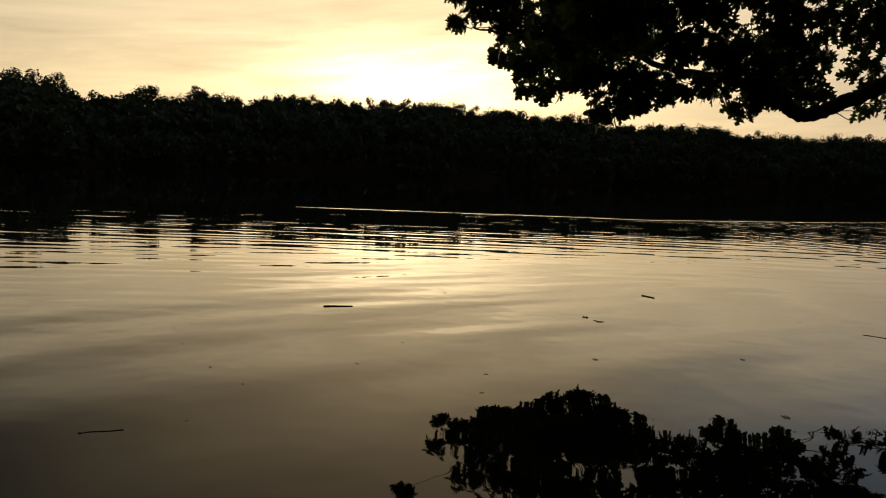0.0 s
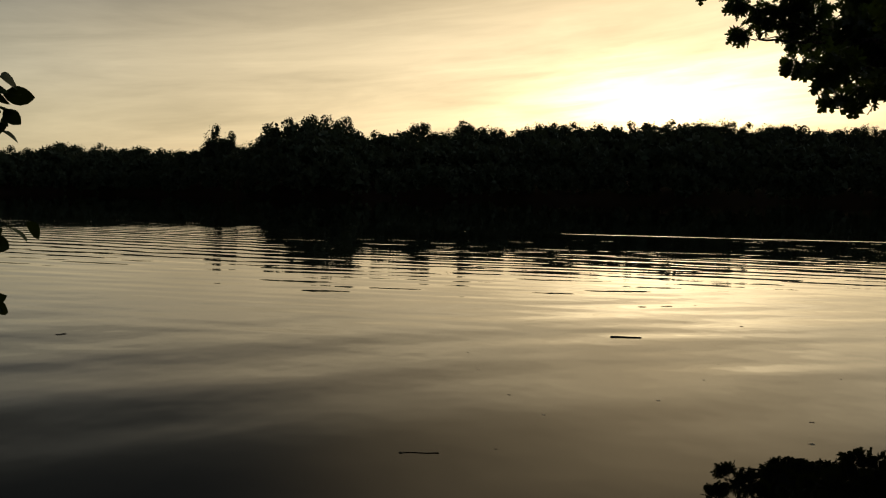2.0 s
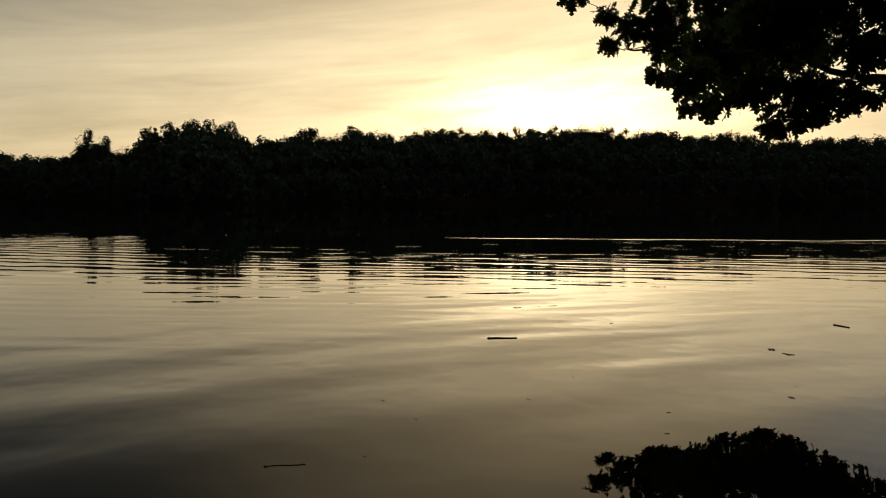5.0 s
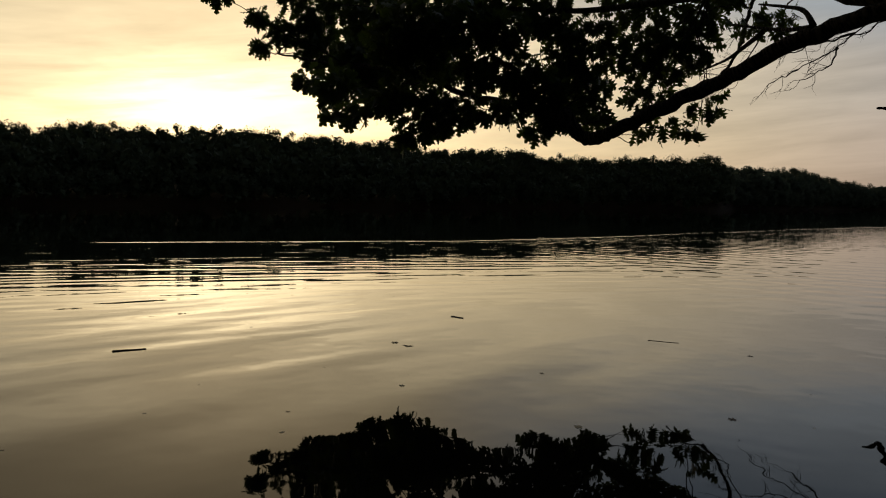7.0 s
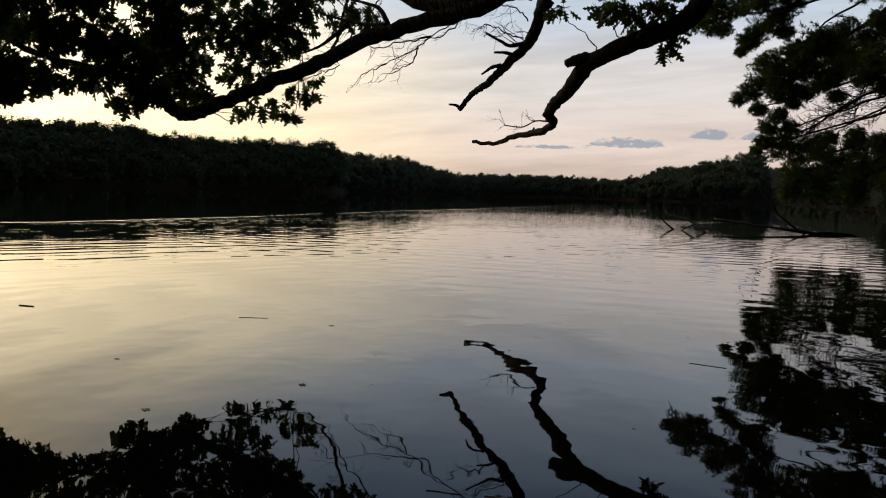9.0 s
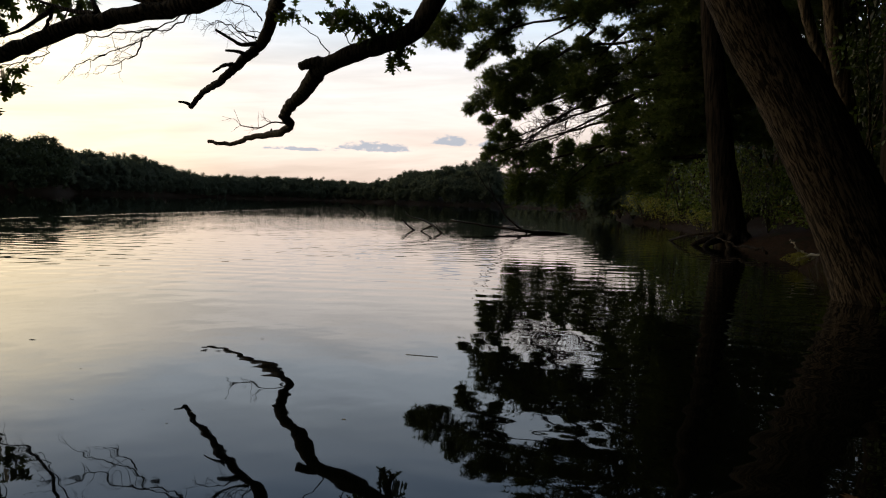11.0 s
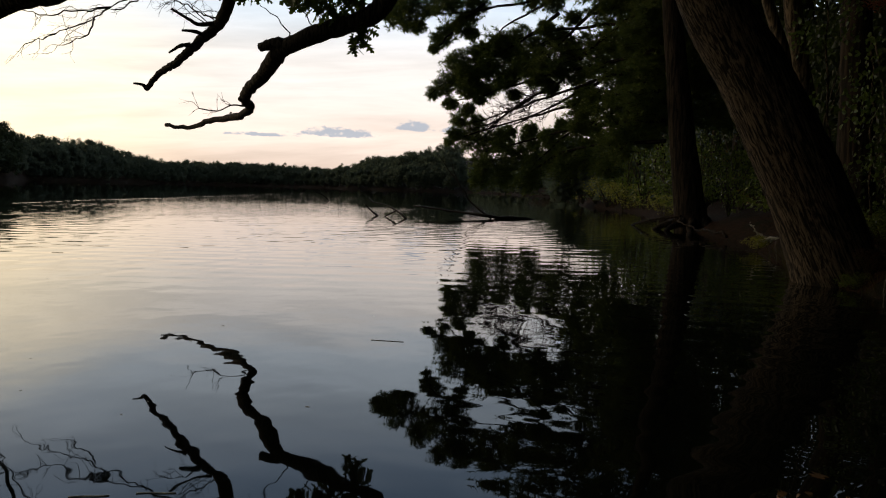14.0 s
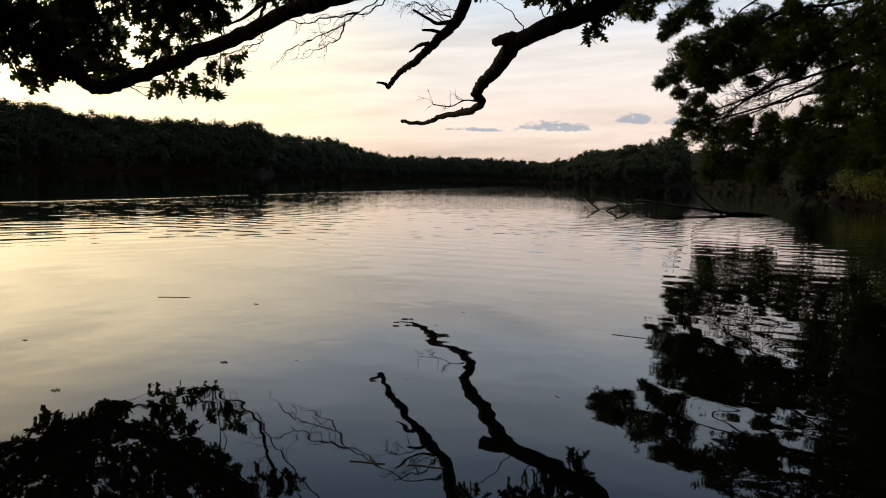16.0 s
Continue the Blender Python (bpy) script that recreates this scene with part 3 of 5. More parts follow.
# ---- trees on the far shore ----
def far_tree_arrays(gen, slim=1.0, conifer=False, open_crown=0.0, dense=105, leaf=(0.0145, 0.028)):
    """A tree one metre tall: stem with limbs, crown of many leaf clumps."""
    stem = [tube([(0, 0, 0), (gen.normal(0, 0.01), gen.normal(0, 0.01), 0.5), (0, 0, 0.85)], 0.018, 0.004, 6, 3, gen=gen)]
    spots, size = [], []
    if conifer:
        for k in range(16):
            h = 0.2 + 0.78 * k / 16
            reach = min(0.55 * (1.02 - h) + 0.008, 0.17)
            for q in range(6):
                a = gen.uniform(0, 2 * np.pi)
                tip = np.array([np.cos(a) * reach, np.sin(a) * reach, h - 0.03])
                stem.append(tube([(0, 0, h), tip], 0.004, 0.001, 4, 2, gen=gen))
                m = 14
                f = gen.uniform(0.2, 1.05, m)[:, None]
                spots.append(np.array([0, 0, h]) + (tip - [0, 0, h]) * f + gen.normal(0, 0.012, (m, 3)))
                size.append(gen.uniform(0.015, 0.03, m))
    else:
        # several overlapping domes of foliage, the highest in the middle
        domes = [(0, 0, 0.64, 0.2 * slim, 0.24)]
        for k in range(16):
            a, r = gen.uniform(0, 2 * np.pi), gen.uniform(0.06, 0.22) * slim
            domes.append((np.cos(a) * r, np.sin(a) * r, gen.uniform(0.42, 0.90 - 0.7 * r), gen.uniform(0.07, 0.12) * slim, gen.uniform(0.07, 0.12)))
        for x, y, h, wide, tall in domes:
            stem.append(tube([(0, 0, max(h - 0.25, 0.1)), (x * 0.5, y * 0.5, h - 0.1), (x, y, h)], 0.007, 0.002, 4, 2, gen=gen))
            m = int(dense * 21 * (wide / 0.24) ** 1.6 * 0.45 * (1 - 0.6 * open_crown))
            way = gen.normal(0, 1, (m, 3))
            way /= np.linalg.norm(way, axis=1)[:, None]
            lump = np.array([noise.noise((q[0] * 2.6 + h * 9, q[1] * 2.6 + x * 40, q[2] * 2.6)) for q in way])
            inner = gen.uniform(0, 1, m) < 0.2
            fill = np.where(inner, gen.uniform(0.1, 0.6, m), gen.uniform(0.62, 1.0, m)) * (1 + (0.16 + 0.1 * open_crown) * lump)
            keep = (gen.uniform(0, 1, m) > open_crown * 0.8 * (lump < 0)) | inner
            spots.append((np.array([x, y, h]) + way * fill[:, None] * [wide, wide, tall])[keep])
            size.append((gen.uniform(*leaf, m) * np.where(inner, 2.0, 1.0))[keep])
    spots, size = np.concatenate(spots), np.concatenate(size)
    axes = gen.normal(0, 1, spots.shape) * [1, 1, 0.55]
    return join(stem), scatter(CHIP_SHAPE, spots, axes, size, gen)


FAR_KINDS = [far_tree_arrays(np.random.default_rng(40 + i), slim, con, op) for i, (slim, con, op) in enumerate(
    [(1.0, False, 0.1), (1.2, False, 0.0), (0.85, False, 0.3), (0.62, False, 0.25), (0.95, False, 0.5), (1.1, False, 0.2), (1.0, True, 0.0), (0.7, False, 0.5)])]
FAR_COARSE = [far_tree_arrays(np.random.default_rng(140 + i), slim, False, 0.1, 14, (0.055, 0.09)) for i, slim in enumerate((1.0, 1.2, 0.9, 1.1, 1.0))]
FAR_MEDIUM = [far_tree_arrays(np.random.default_rng(150 + i), slim, False, 0.1, 34, (0.028, 0.05)) for i, slim in enumerate((1.0, 1.2, 0.9, 1.1, 1.0))]
FAR_MESHES = [(tri_mesh("far_trunk", *t, BARK_FAR), tri_mesh("far_crown", *c, FAR_LEAF), tri_mesh("hazed_crown", *c, HAZED_LEAF)) for t, c in FAR_KINDS]


def far_tree(kind, x, y, top, label, low=None, spread=1.0):
    base = float(land_height(x, y)) - 0.2 if low is None else low
    tall = (top - base) / (0.98 if kind == 6 else 0.93)
    t = thing("tree", label, "tree", (x, y, base), group="trees on the far shore")
    t.scale = (tall * spread, tall * spread, tall)
    t.rotation_euler = (0, 0, random.uniform(0, 6.28))
    child("trunk", FAR_MESHES[kind][0], t)
    # right of 35 degrees the crown takes the leaf paled for haze
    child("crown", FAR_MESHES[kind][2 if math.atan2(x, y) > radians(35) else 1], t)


def polar(az, r):
    return -math.sin(radians(az)) * r, math.cos(radians(az)) * r


def skyline_top(az, r):
    return EYE_Z + math.tan(radians(float(np.interp(az, SKY_AZ, SKY_EL)))) * r


def build_far_shore():
    gen = np.random.default_rng(5)
    # single trees along the skyline
    az = 56.0
    while az > -66:
        R = float(np.interp(az, FAR_AZ, FAR_R))
        r = R + gen.uniform(30, 42)
        x, y = polar(az, r)
        top = skyline_top(az, r) + gen.normal(0.1, 0.55)
        kind = int(gen.choice([0, 1, 2, 4, 5, 5, 1]))
        if 24.9 < az < 32.8:
            kind = int(gen.choice([3, 3, 2, 7]))
        far_tree(kind, x, y, top, "dark broadleaf tree on the far shore against the sky", low=max(top - gen.uniform(11, 15), 0.5), spread=gen.uniform(1.0, 1.35))
        az -= math.degrees(gen.uniform(3.6, 6.4) / r)
    # ones that stand out
    for a, up, kind, label in ((17.45, 5.85, 6, "dark spruce spire rising above the far woods"), (36.0, 5.2, 7, "open-crowned tree standing above the far woods"), (34.9, 4.65, 3, "narrow dark tree beside the tall grove"), (-20.9, 4.5, 4, "taller open tree on the falling ridge")):
        r = float(np.interp(a, FAR_AZ, FAR_R)) + 22
        x, y = polar(a, r)
        far_tree(kind, x, y, EYE_Z + math.tan(radians(up)) * r, label, spread=0.9)
    # the mass of the woods below, row behind row
    for name, lo, hi in (("far_woods", -35, 8), ("far_woods", 8, 57), ("far_woods", -66, -35)):
        crowns = []
        for back, frac, step in ((1.2, 0.5, 4.2), (10, 0.74, 4.6), (18, 0.86, 4.2), (27, 0.955, 3.8)):
            az = lo
            while az < hi:
                r = float(np.interp(az, FAR_AZ, FAR_R)) + back + gen.uniform(-2, 2)
                x, y = polar(az, r)
                base = float(land_height(x, y)) - 0.3
                top = EYE_Z + (skyline_top(az, r) - EYE_Z) * (frac + gen.normal(0, 0.035))
                tall = max((top - base) / 0.93, 4.0)
                v, t = (FAR_MEDIUM if back > 20 else FAR_COARSE)[int(gen.integers(0, 5))][1]
                a = gen.uniform(0, 6.28)
                rot = np.array([[math.cos(a), -math.sin(a), 0], [math.sin(a), math.cos(a), 0], [0, 0, 1]])
                crowns.append(((v * [1, 1, 1.3] - [0, 0, 0.3]) @ rot.T * tall * [1.15, 1.15, 1] + [x, y, base], t))
                az += math.degrees(step * gen.uniform(0.7, 1.3) / r)
        # the most distant stretch has haze painted into its leaf colour
        ob = new(name, tri_mesh(name, *join(crowns), FAR_LEAF if hi > -30 else HAZED_LEAF))
        tagged(ob, "dense dark broadleaf woods along the far shore", "woods", kind="stuff")


def build_side_woods():
    """Woods on the near side of the lake, running away along the shore, and the dark wood behind the bank."""
    gen = np.random.default_rng(6)

    def fill(name, spots, label, leaf):
        crowns = []
        for x, y, tall in spots:
            v, t = (FAR_KINDS[int(gen.integers(0, 3))] if 6 < x < 30 else FAR_COARSE[int(gen.integers(0, 5))])[1]
            a = gen.uniform(0, 6.28)
            rot = np.array([[math.cos(a), -math.sin(a), 0], [math.sin(a), math.cos(a), 0], [0, 0, 1]])
            crowns.append(((v * [1, 1, 1.35] - [0, 0, 0.35]) @ rot.T * tall * [1.2, 1.2, 1] + [x, y, float(land_height(x, y)) - 0.3], t))
        tagged(new(name, tri_mesh(name, *join(crowns), leaf)), label, "woods", kind="stuff")

    along = []
    x = 48.0
    while x < 430:
        for back, tall in ((0.6, 5), (7, 9), (14, 12), (24, 14)):
            along.append((x + gen.uniform(-2, 2), shore_y(x) - back * (1 + x / 300) + gen.uniform(-1, 1), tall * gen.uniform(0.85, 1.15) * (1.0 + 0.55 * float(np.interp(x, [90, 200], [0, 1])))))
        x += 4.5 + x / 60
    # receding woods share the haze-paled leaf
    fill("side_woods", along, "dense woods receding along the lake shore, leaves paled for haze", HAZED_LEAF)
    behind = []
    for x in np.arange(-30, 52, 3.4):
        for back, tall in ((7, 7), (10, 9), (13, 10), (18, 12), (25, 15), (33, 17)):
            if back < 9 and x < 30 or back < 12 and x < 12 or back > 20 and x < -6:
                continue
            behind.append((x + gen.uniform(-1.5, 1.5), shore_y(x) - back + gen.uniform(-1.5, 1.5), tall * gen.uniform(0.85, 1.15)))
    # the woods' darkness is in this leaf colour
    fill("bank_woods", behind, "dense woods behind the bank, leaves coloured dark for shade", SHADED_LEAF)


def shore_y(x):
    return float(np.interp(x, NEAR_X, NEAR_Y))


build_far_shore()
build_side_woods()


# ---- the oak that leans over the water ----
OAK_TRUNK = [(8.77, -0.78, -0.05), (8.78, -0.61, 0.51), (8.73, -0.38, 1.06), (8.68, -0.12, 1.6), (8.62, 0.16, 2.15), (8.54, 0.45, 2.62), (8.47, 0.65, 3.04)]
LIMB_A = [(4.02, 3.23, 2.23), (3.92, 3.6, 2.12), (3.84, 4.12, 2.07), (3.76, 4.55, 2.02), (3.67, 5.06, 1.88), (3.5, 5.63, 1.73), (3.33, 6.06, 1.59), (3.21, 6.31, 1.51), (3.14, 6.48, 1.5), (3.07, 6.58, 1.58), (3.01, 6.7, 1.75)]
LIMB_A_TIP = [(3.08, 6.78, 1.67), (2.95, 7.2, 1.83), (2.75, 7.68, 1.98), (2.38, 8.1, 2.11), (1.93, 8.31, 2.35), (1.47, 9.09, 2.55), (0.97, 10.25, 2.77), (0.5, 11.28, 3.04)]
LIMB_A_HIGH = [(4.07, 3.35, 2.29), (4, 3.71, 2.21), (4.05, 4.22, 2.28), (4.13, 4.83, 2.52), (4.18, 6.15, 2.82), (4.02, 7.02, 2.95), (3.63, 7.62, 3), (3.09, 7.93, 3.05), (2.24, 8.3, 3.11)]
FORKS_A = [[(3.85, 4.41, 2.13), (3.89, 4.56, 2.27), (3.99, 4.86, 2.38), (4.09, 5.31, 2.52)], [(3.85, 4.41, 2.12), (3.98, 4.91, 2.22), (4.11, 5.68, 2.44)], [(4.05, 5.2, 2.27), (4.14, 5.58, 2.22), (4.22, 5.91, 2.19), (4.26, 6.36, 2.17)]]
LONG_TWIGS = [[(8.24, 6.72, 3.54), (7.79, 6.88, 3.5), (7.31, 7.05, 3.24), (6.9, 7.27, 2.91), (6.62, 7.36, 2.67), (6.37, 7.57, 2.51), (6.12, 7.76, 2.35)], [(6.9, 7.27, 2.91), (6.56, 7.42, 2.81), (6.3, 7.62, 2.72), (6.13, 7.76, 2.73)], [(6.77, 7.39, 2.75), (6.62, 7.37, 2.52), (6.39, 7.55, 2.38)], [(7.31, 7.05, 3.24), (7.02, 7.17, 2.93), (6.75, 7.41, 2.87)], [(6.35, 7.3, 3.54), (6.16, 7.73, 3.08), (6.09, 8.06, 2.79), (6, 8.13, 2.5), (5.83, 8.24, 2.39), (5.6, 8.4, 2.27)], [(8.17, 6.8, 3.03), (7.94, 6.9, 3.07), (7.75, 7.1, 3.18), (7.68, 7.17, 3.12)], [(8.22, 6.76, 3.26), (8.04, 6.79, 3.39), (7.87, 6.96, 3.46), (7.73, 7.11, 3.6)]]
LIMB_B = [(7.01, 5.4, 3.23), (7, 5.5, 3), (7.12, 5.75, 2.73), (7.1, 5.85, 2.61), (7.05, 6.03, 2.45), (7.05, 6.26, 2.3), (7.15, 6.6, 2.2), (7.18, 6.79, 2.14), (7.29, 7.1, 1.98)]
STUBS_B = [[(7.29, 7.1, 1.98), (7.25, 7.13, 2.03), (7.16, 7.19, 2.04)], [(7.04, 5.93, 2.52), (6.93, 5.99, 2.55), (6.84, 6.09, 2.55)], [(6.96, 6.07, 2.41), (6.89, 6.16, 2.39), (6.88, 6.32, 2.32)], [(6.93, 5.7, 2.62), (6.84, 5.84, 2.6), (6.72, 5.88, 2.64), (6.53, 5.94, 2.71)]]
LIMB_C = [(7.8, 3.66, 3.41), (7.78, 3.9, 3.06), (7.78, 4.08, 2.84), (7.66, 4.28, 2.7), (7.53, 4.65, 2.59), (7.42, 4.97, 2.45), (7.47, 5.22, 2.37), (7.67, 5.6, 2.15), (7.87, 5.98, 2.02), (8.14, 6.26, 1.94), (8.48, 6.45, 1.88), (8.7, 6.8, 1.79), (8.97, 7.38, 1.78), (9.23, 7.96, 1.76), (9.38, 8.37, 1.7), (9.47, 8.98, 1.75)]
STUBS_C = [[(7.42, 5.05, 2.43), (7.36, 5.2, 2.45), (7.34, 5.38, 2.41)], [(8.01, 6.11, 1.99), (8.04, 6.23, 1.94), (8.02, 6.25, 1.91)], [(8.95, 7.25, 1.78), (8.99, 7.22, 1.88)], [(8.59, 6.64, 1.91), (8.47, 6.77, 1.91), (8.42, 6.97, 1.83), (8.33, 7.22, 1.86)]]
ARCH = [(6.96, 9.14, 3.94), (6.89, 9.20, 3.62), (6.84, 9.23, 3.30), (6.76, 9.28, 3.03), (6.59, 9.40, 2.75), (6.38, 9.54, 2.65), (6.21, 9.64, 2.49), (6.12, 9.70, 2.39)]
# leafy sprays: middle and size
SPRAY_TIP = [(-0.24, 8.83, 3.15, 0.117), (0.22, 11.6, 3.58, 0.184), (0.27, 11.6, 3.17, 0.154), (0.6, 11.59, 3.4, 0.27), (0.71, 8.74, 2.27, 0.151), (1.14, 11.55, 3.18, 0.412), (1.06, 11.55, 3.68, 0.374), (0.99, 8.18, 2.09, 0.259), (0.79, 6.98, 1.67, 0.099), (1.45, 9.64, 2.61, 0.385), (1.62, 10.28, 3.42, 0.412), (1.07, 7.11, 1.7, 0.134), (1.49, 7.56, 2.47, 0.299), (1.44, 7.57, 1.9, 0.223)]
SPRAY_MID = [(1.76, 7.70, 1.96, 0.12), (1.94, 7.66, 2.00, 0.13), (2.08, 7.62, 1.90, 0.12), (1.92, 7.67, 1.84, 0.11), (1.71, 7.52, 1.60, 0.170), (1.96, 7.49, 1.66, 0.180), (1.59, 7.54, 1.50, 0.094), (1.77, 7.52, 2.37, 0.264), (1.71, 7.52, 2.71, 0.329), (2.25, 7.45, 1.81, 0.219), (2.36, 7.43, 2.25, 0.249), (2.19, 7.46, 2.68, 0.334), (2.66, 7.37, 1.82, 0.183), (2.59, 7.39, 2.62, 0.298), (2.76, 7.35, 2.23, 0.270), (3.00, 7.28, 2.00, 0.272), (3.00, 7.28, 1.62, 0.136), (3.14, 7.24, 1.75, 0.185)]
SPRAY_INNER = [(3.20, 7.77, 2.82, 0.17), (3.37, 7.70, 2.63, 0.18), (3.53, 7.63, 2.80, 0.18), (3.69, 7.55, 2.55, 0.17), (3.46, 7.66, 2.41, 0.16), (3.67, 7.56, 2.32, 0.15), (3.82, 7.49, 2.78, 0.17), (3.87, 7.46, 2.45, 0.15), (3.45, 7.7, 2.32, 0.263), (3.56, 7.64, 2.03, 0.251), (3.69, 7.57, 1.88, 0.251), (3.22, 7.83, 2.94, 0.264), (3.79, 7.51, 2.18, 0.16), (3.81, 7.5, 2.55, 0.125), (4.12, 7.3, 2.32, 0.182), (4.22, 7.23, 2.04, 0.283), (4.16, 7.27, 2.61, 0.284), (4.4, 7.1, 2.39, 0.26), (4.44, 7.07, 2.7, 0.317), (4.6, 6.95, 2.46, 0.215), (4.66, 6.9, 2.8, 0.26), (5, 6.62, 2.67, 0.135), (5.2, 6.43, 2.7, 0.168), (4.28, 7.19, 1.65, 0.113), (4.49, 7.03, 1.68, 0.113), (4.6, 6.95, 1.61, 0.09), (4.7, 6.87, 1.87, 0.169), (4.13, 7.29, 1.63, 0.09)]
SPRAY_C = [(7.27, 4.83, 2.91, 0.146), (7.4, 4.67, 2.86, 0.166), (7.52, 4.5, 2.86, 0.205), (7.62, 4.34, 2.98, 0.166), (7.67, 4.26, 2.49, 0.097), (7.64, 4.31, 2.38, 0.058), (7.7, 4.21, 2.61, 0.098), (6.99, 5.2, 2.89, 0.107)]
SPRAY_TOP = [(1.32, 10.92, 3.91, 0.376), (1.69, 8.5, 3.29, 0.335), (2.29, 8.3, 3.25, 0.337), (2.91, 8.1, 3.22, 0.328), (3.43, 7.9, 3.21, 0.265), (3.94, 7.66, 3.25, 0.265), (4.37, 7.43, 3.15, 0.266), (0.69, 10.97, 3.8, 0.253), (2.67, 8.18, 3.06, 0.264), (3.51, 7.87, 2.8, 0.17), (4.16, 7.54, 2.96, 0.202), (5, 7.02, 3.13, 0.234), (1.63, 10.22, 3.11, 0.321), (2.18, 8.33, 2.72, 0.242)]
SPRAY_BACK = [(1.7, 9.5, 2.35, 0.33), (2.1, 9.6, 2.6, 0.33), (1.4, 9.8, 2.75, 0.33), (2.5, 9.4, 2.6, 0.28)]


def oak_leaf_set(sprays, gen, per=1900.0, size=0.165):
    """Places, ways and sizes of leaves for leafy balls; the leaves hang and spread."""
    places, axes = [], []
    for x, y, z, r in sprays:
        m = max(4, int(per * r ** 1.9))
        b = in_ball(m, gen, 0.35) * r * np.array([0.80, 0.9, 0.72])
        places.append(np.array([x, y, z + 0.05]) + b)
        axes.append(b / r * 0.9 + gen.normal(0, 0.5, (m, 3)) + np.array([0, 0, -0.75]))
    places, axes = np.concatenate(places), np.concatenate(axes)
    return places, axes, gen.uniform(0.6, 1.15, len(places)) * size


def spray_twigs(sprays, line, gen):
    """Twigs from the limb out to each leafy ball."""
    out = []
    line = curve_points(line, 4)
    for x, y, z, r in sprays:
        c = np.array([x, y, z])
        near = line[np.argmin(np.linalg.norm(line - c, axis=1))]
        stray = 0.06 * min(1.0, float(np.linalg.norm(c - near)) / 1.5)
        mids = [near + (c - near) * f + gen.normal(0, stray, 3) for f in (0.25, 0.5, 0.78)]
        out.append(tube([near, *mids, c], 0.009, 0.003, 5, 3, crook=0.012, gen=gen))
        out += twigs(c, c - near, 3, r * 1.1, 0.004, gen, depth=2)
    return out


def build_oak():
    gen = np.random.default_rng(21)
    oak = thing("oak_tree", "oak with furrowed bark leaning from the bank over the water", "tree", OAK_TRUNK[0])
    base = np.array(OAK_TRUNK[0])
    crest = [(8.35, 1.15, 4.1), (8.15, 1.8, 5.6), (8.0, 2.5, 7.4), (7.9, 3.0, 9.5)]

    def sub(name, arrays, mat, label="", smooth=True, parent=oak):
        v, t = arrays
        return child(name, tri_mesh(name, v - base, t, mat, smooth), parent, label)

    sub("trunk", tube([tuple(base + [0.03, -0.12, -0.5])] + OAK_TRUNK + crest, 0.43, 0.25, 40, 10, 0.012, 0.06, gen=gen), BARK)
    sub("limb", tube([crest[1], (6.6, 2.4, 4.7), (5.0, 2.85, 3.2)] + LIMB_A[:1], 0.11, 0.056, 14, 5, 0.03, gen=gen), BARK)
    sub("limb", tube(LIMB_A, 0.056, 0.063, 16, 6, 0.05, crook=0.007, gen=gen), BARK)
    sub("limb", tube(LIMB_A[-2:] + LIMB_A_TIP, 0.06, 0.014, 10, 5, 0.05, crook=0.008, gen=gen), BARK)
    sub("limb", tube(LIMB_A_HIGH, 0.06, 0.022, 12, 5, 0.04, gen=gen), BARK)
    for f in FORKS_A:
        sub("fork", tube(f, 0.022, 0.008, 8, 4, 0.05, gen=gen), BARK)
    sub("dead_limb", tube([crest[2], (8.4, 5.0, 6.4), (8.5, 6.4, 4.9)] + LIMB_B, 0.095, 0.03, 12, 6, 0.09, crook=0.006, gen=gen), DEAD, "bare broken dead limb with peeling bark")
    for f in STUBS_B:
        sub("stub", tube(f, 0.03, 0.012, 8, 4, 0.08, gen=gen), DEAD)
    sub("dead_limb", tube([crest[0], (8.25, 2.4, 4.6), (8.1, 3.3, 4.1)] + LIMB_C[:8], 0.14, 0.085, 14, 6, 0.05, gen=gen), DEAD, "thick crooked limb with a snapped end")
    sub("dead_limb", tube(LIMB_C[6:], 0.095, 0.028, 12, 6, 0.10, crook=0.006, power=0.7, gen=gen), DEAD, "crooked bare end of the limb, low over the water")
    for f, r in zip(STUBS_C, (0.085, 0.05, 0.02, 0.012)):
        sub("stub", tube(f, r, r * 0.6, 10, 4, 0.1, gen=gen), DEAD)
    bare = []
    for f in (STUBS_C[-1],):
        for p in f[1:]:
            bare += twigs(p, (-0.3, 0.4, 0.5), 3, 0.26, 0.004, gen)
    for p in (LIMB_B[2], LIMB_B[3]):
        bare += twigs(p, (-0.7, 0.5, 0.6), 2, 0.45, 0.008, gen, -0.1, 3)
    sub("fork", tube([(5.9, 7.6, 4.6)] + ARCH, 0.035, 0.009, 8, 5, 0.07, crook=0.008, gen=gen), BARK, "thin arching branch with bare twigs")
    for p in curve_points(ARCH, 2)[1:12]:
        bare += twigs(p, (-0.9, 0.5, 0.2), 2, 0.36, 0.005, gen, 0.0, 3)
    for f in LONG_TWIGS:
        sub("long_twig", tube(f, 0.011, 0.005, 6, 5, 0.06, crook=0.012, gen=gen), DEAD)
        for p in curve_points(f, 2)[2:]:
            bare += twigs(p, (-0.6, 0.3, -0.45), 2, 0.3, 0.0042, gen, 0.1, 2)
    sub("bare_twig_mass", join(bare), DEAD, "fine leafless twigs")["kind"] = "stuff"
    tw = spray_twigs(SPRAY_TIP, LIMB_A_TIP, gen) + spray_twigs(SPRAY_MID, LIMB_A_TIP + LIMB_A_HIGH, gen) + spray_twigs(SPRAY_INNER, LIMB_A + LIMB_A_HIGH[:5], gen) + spray_twigs(SPRAY_C, LIMB_C[:6], gen) + spray_twigs(SPRAY_TOP + SPRAY_BACK, LIMB_A_HIGH, gen)
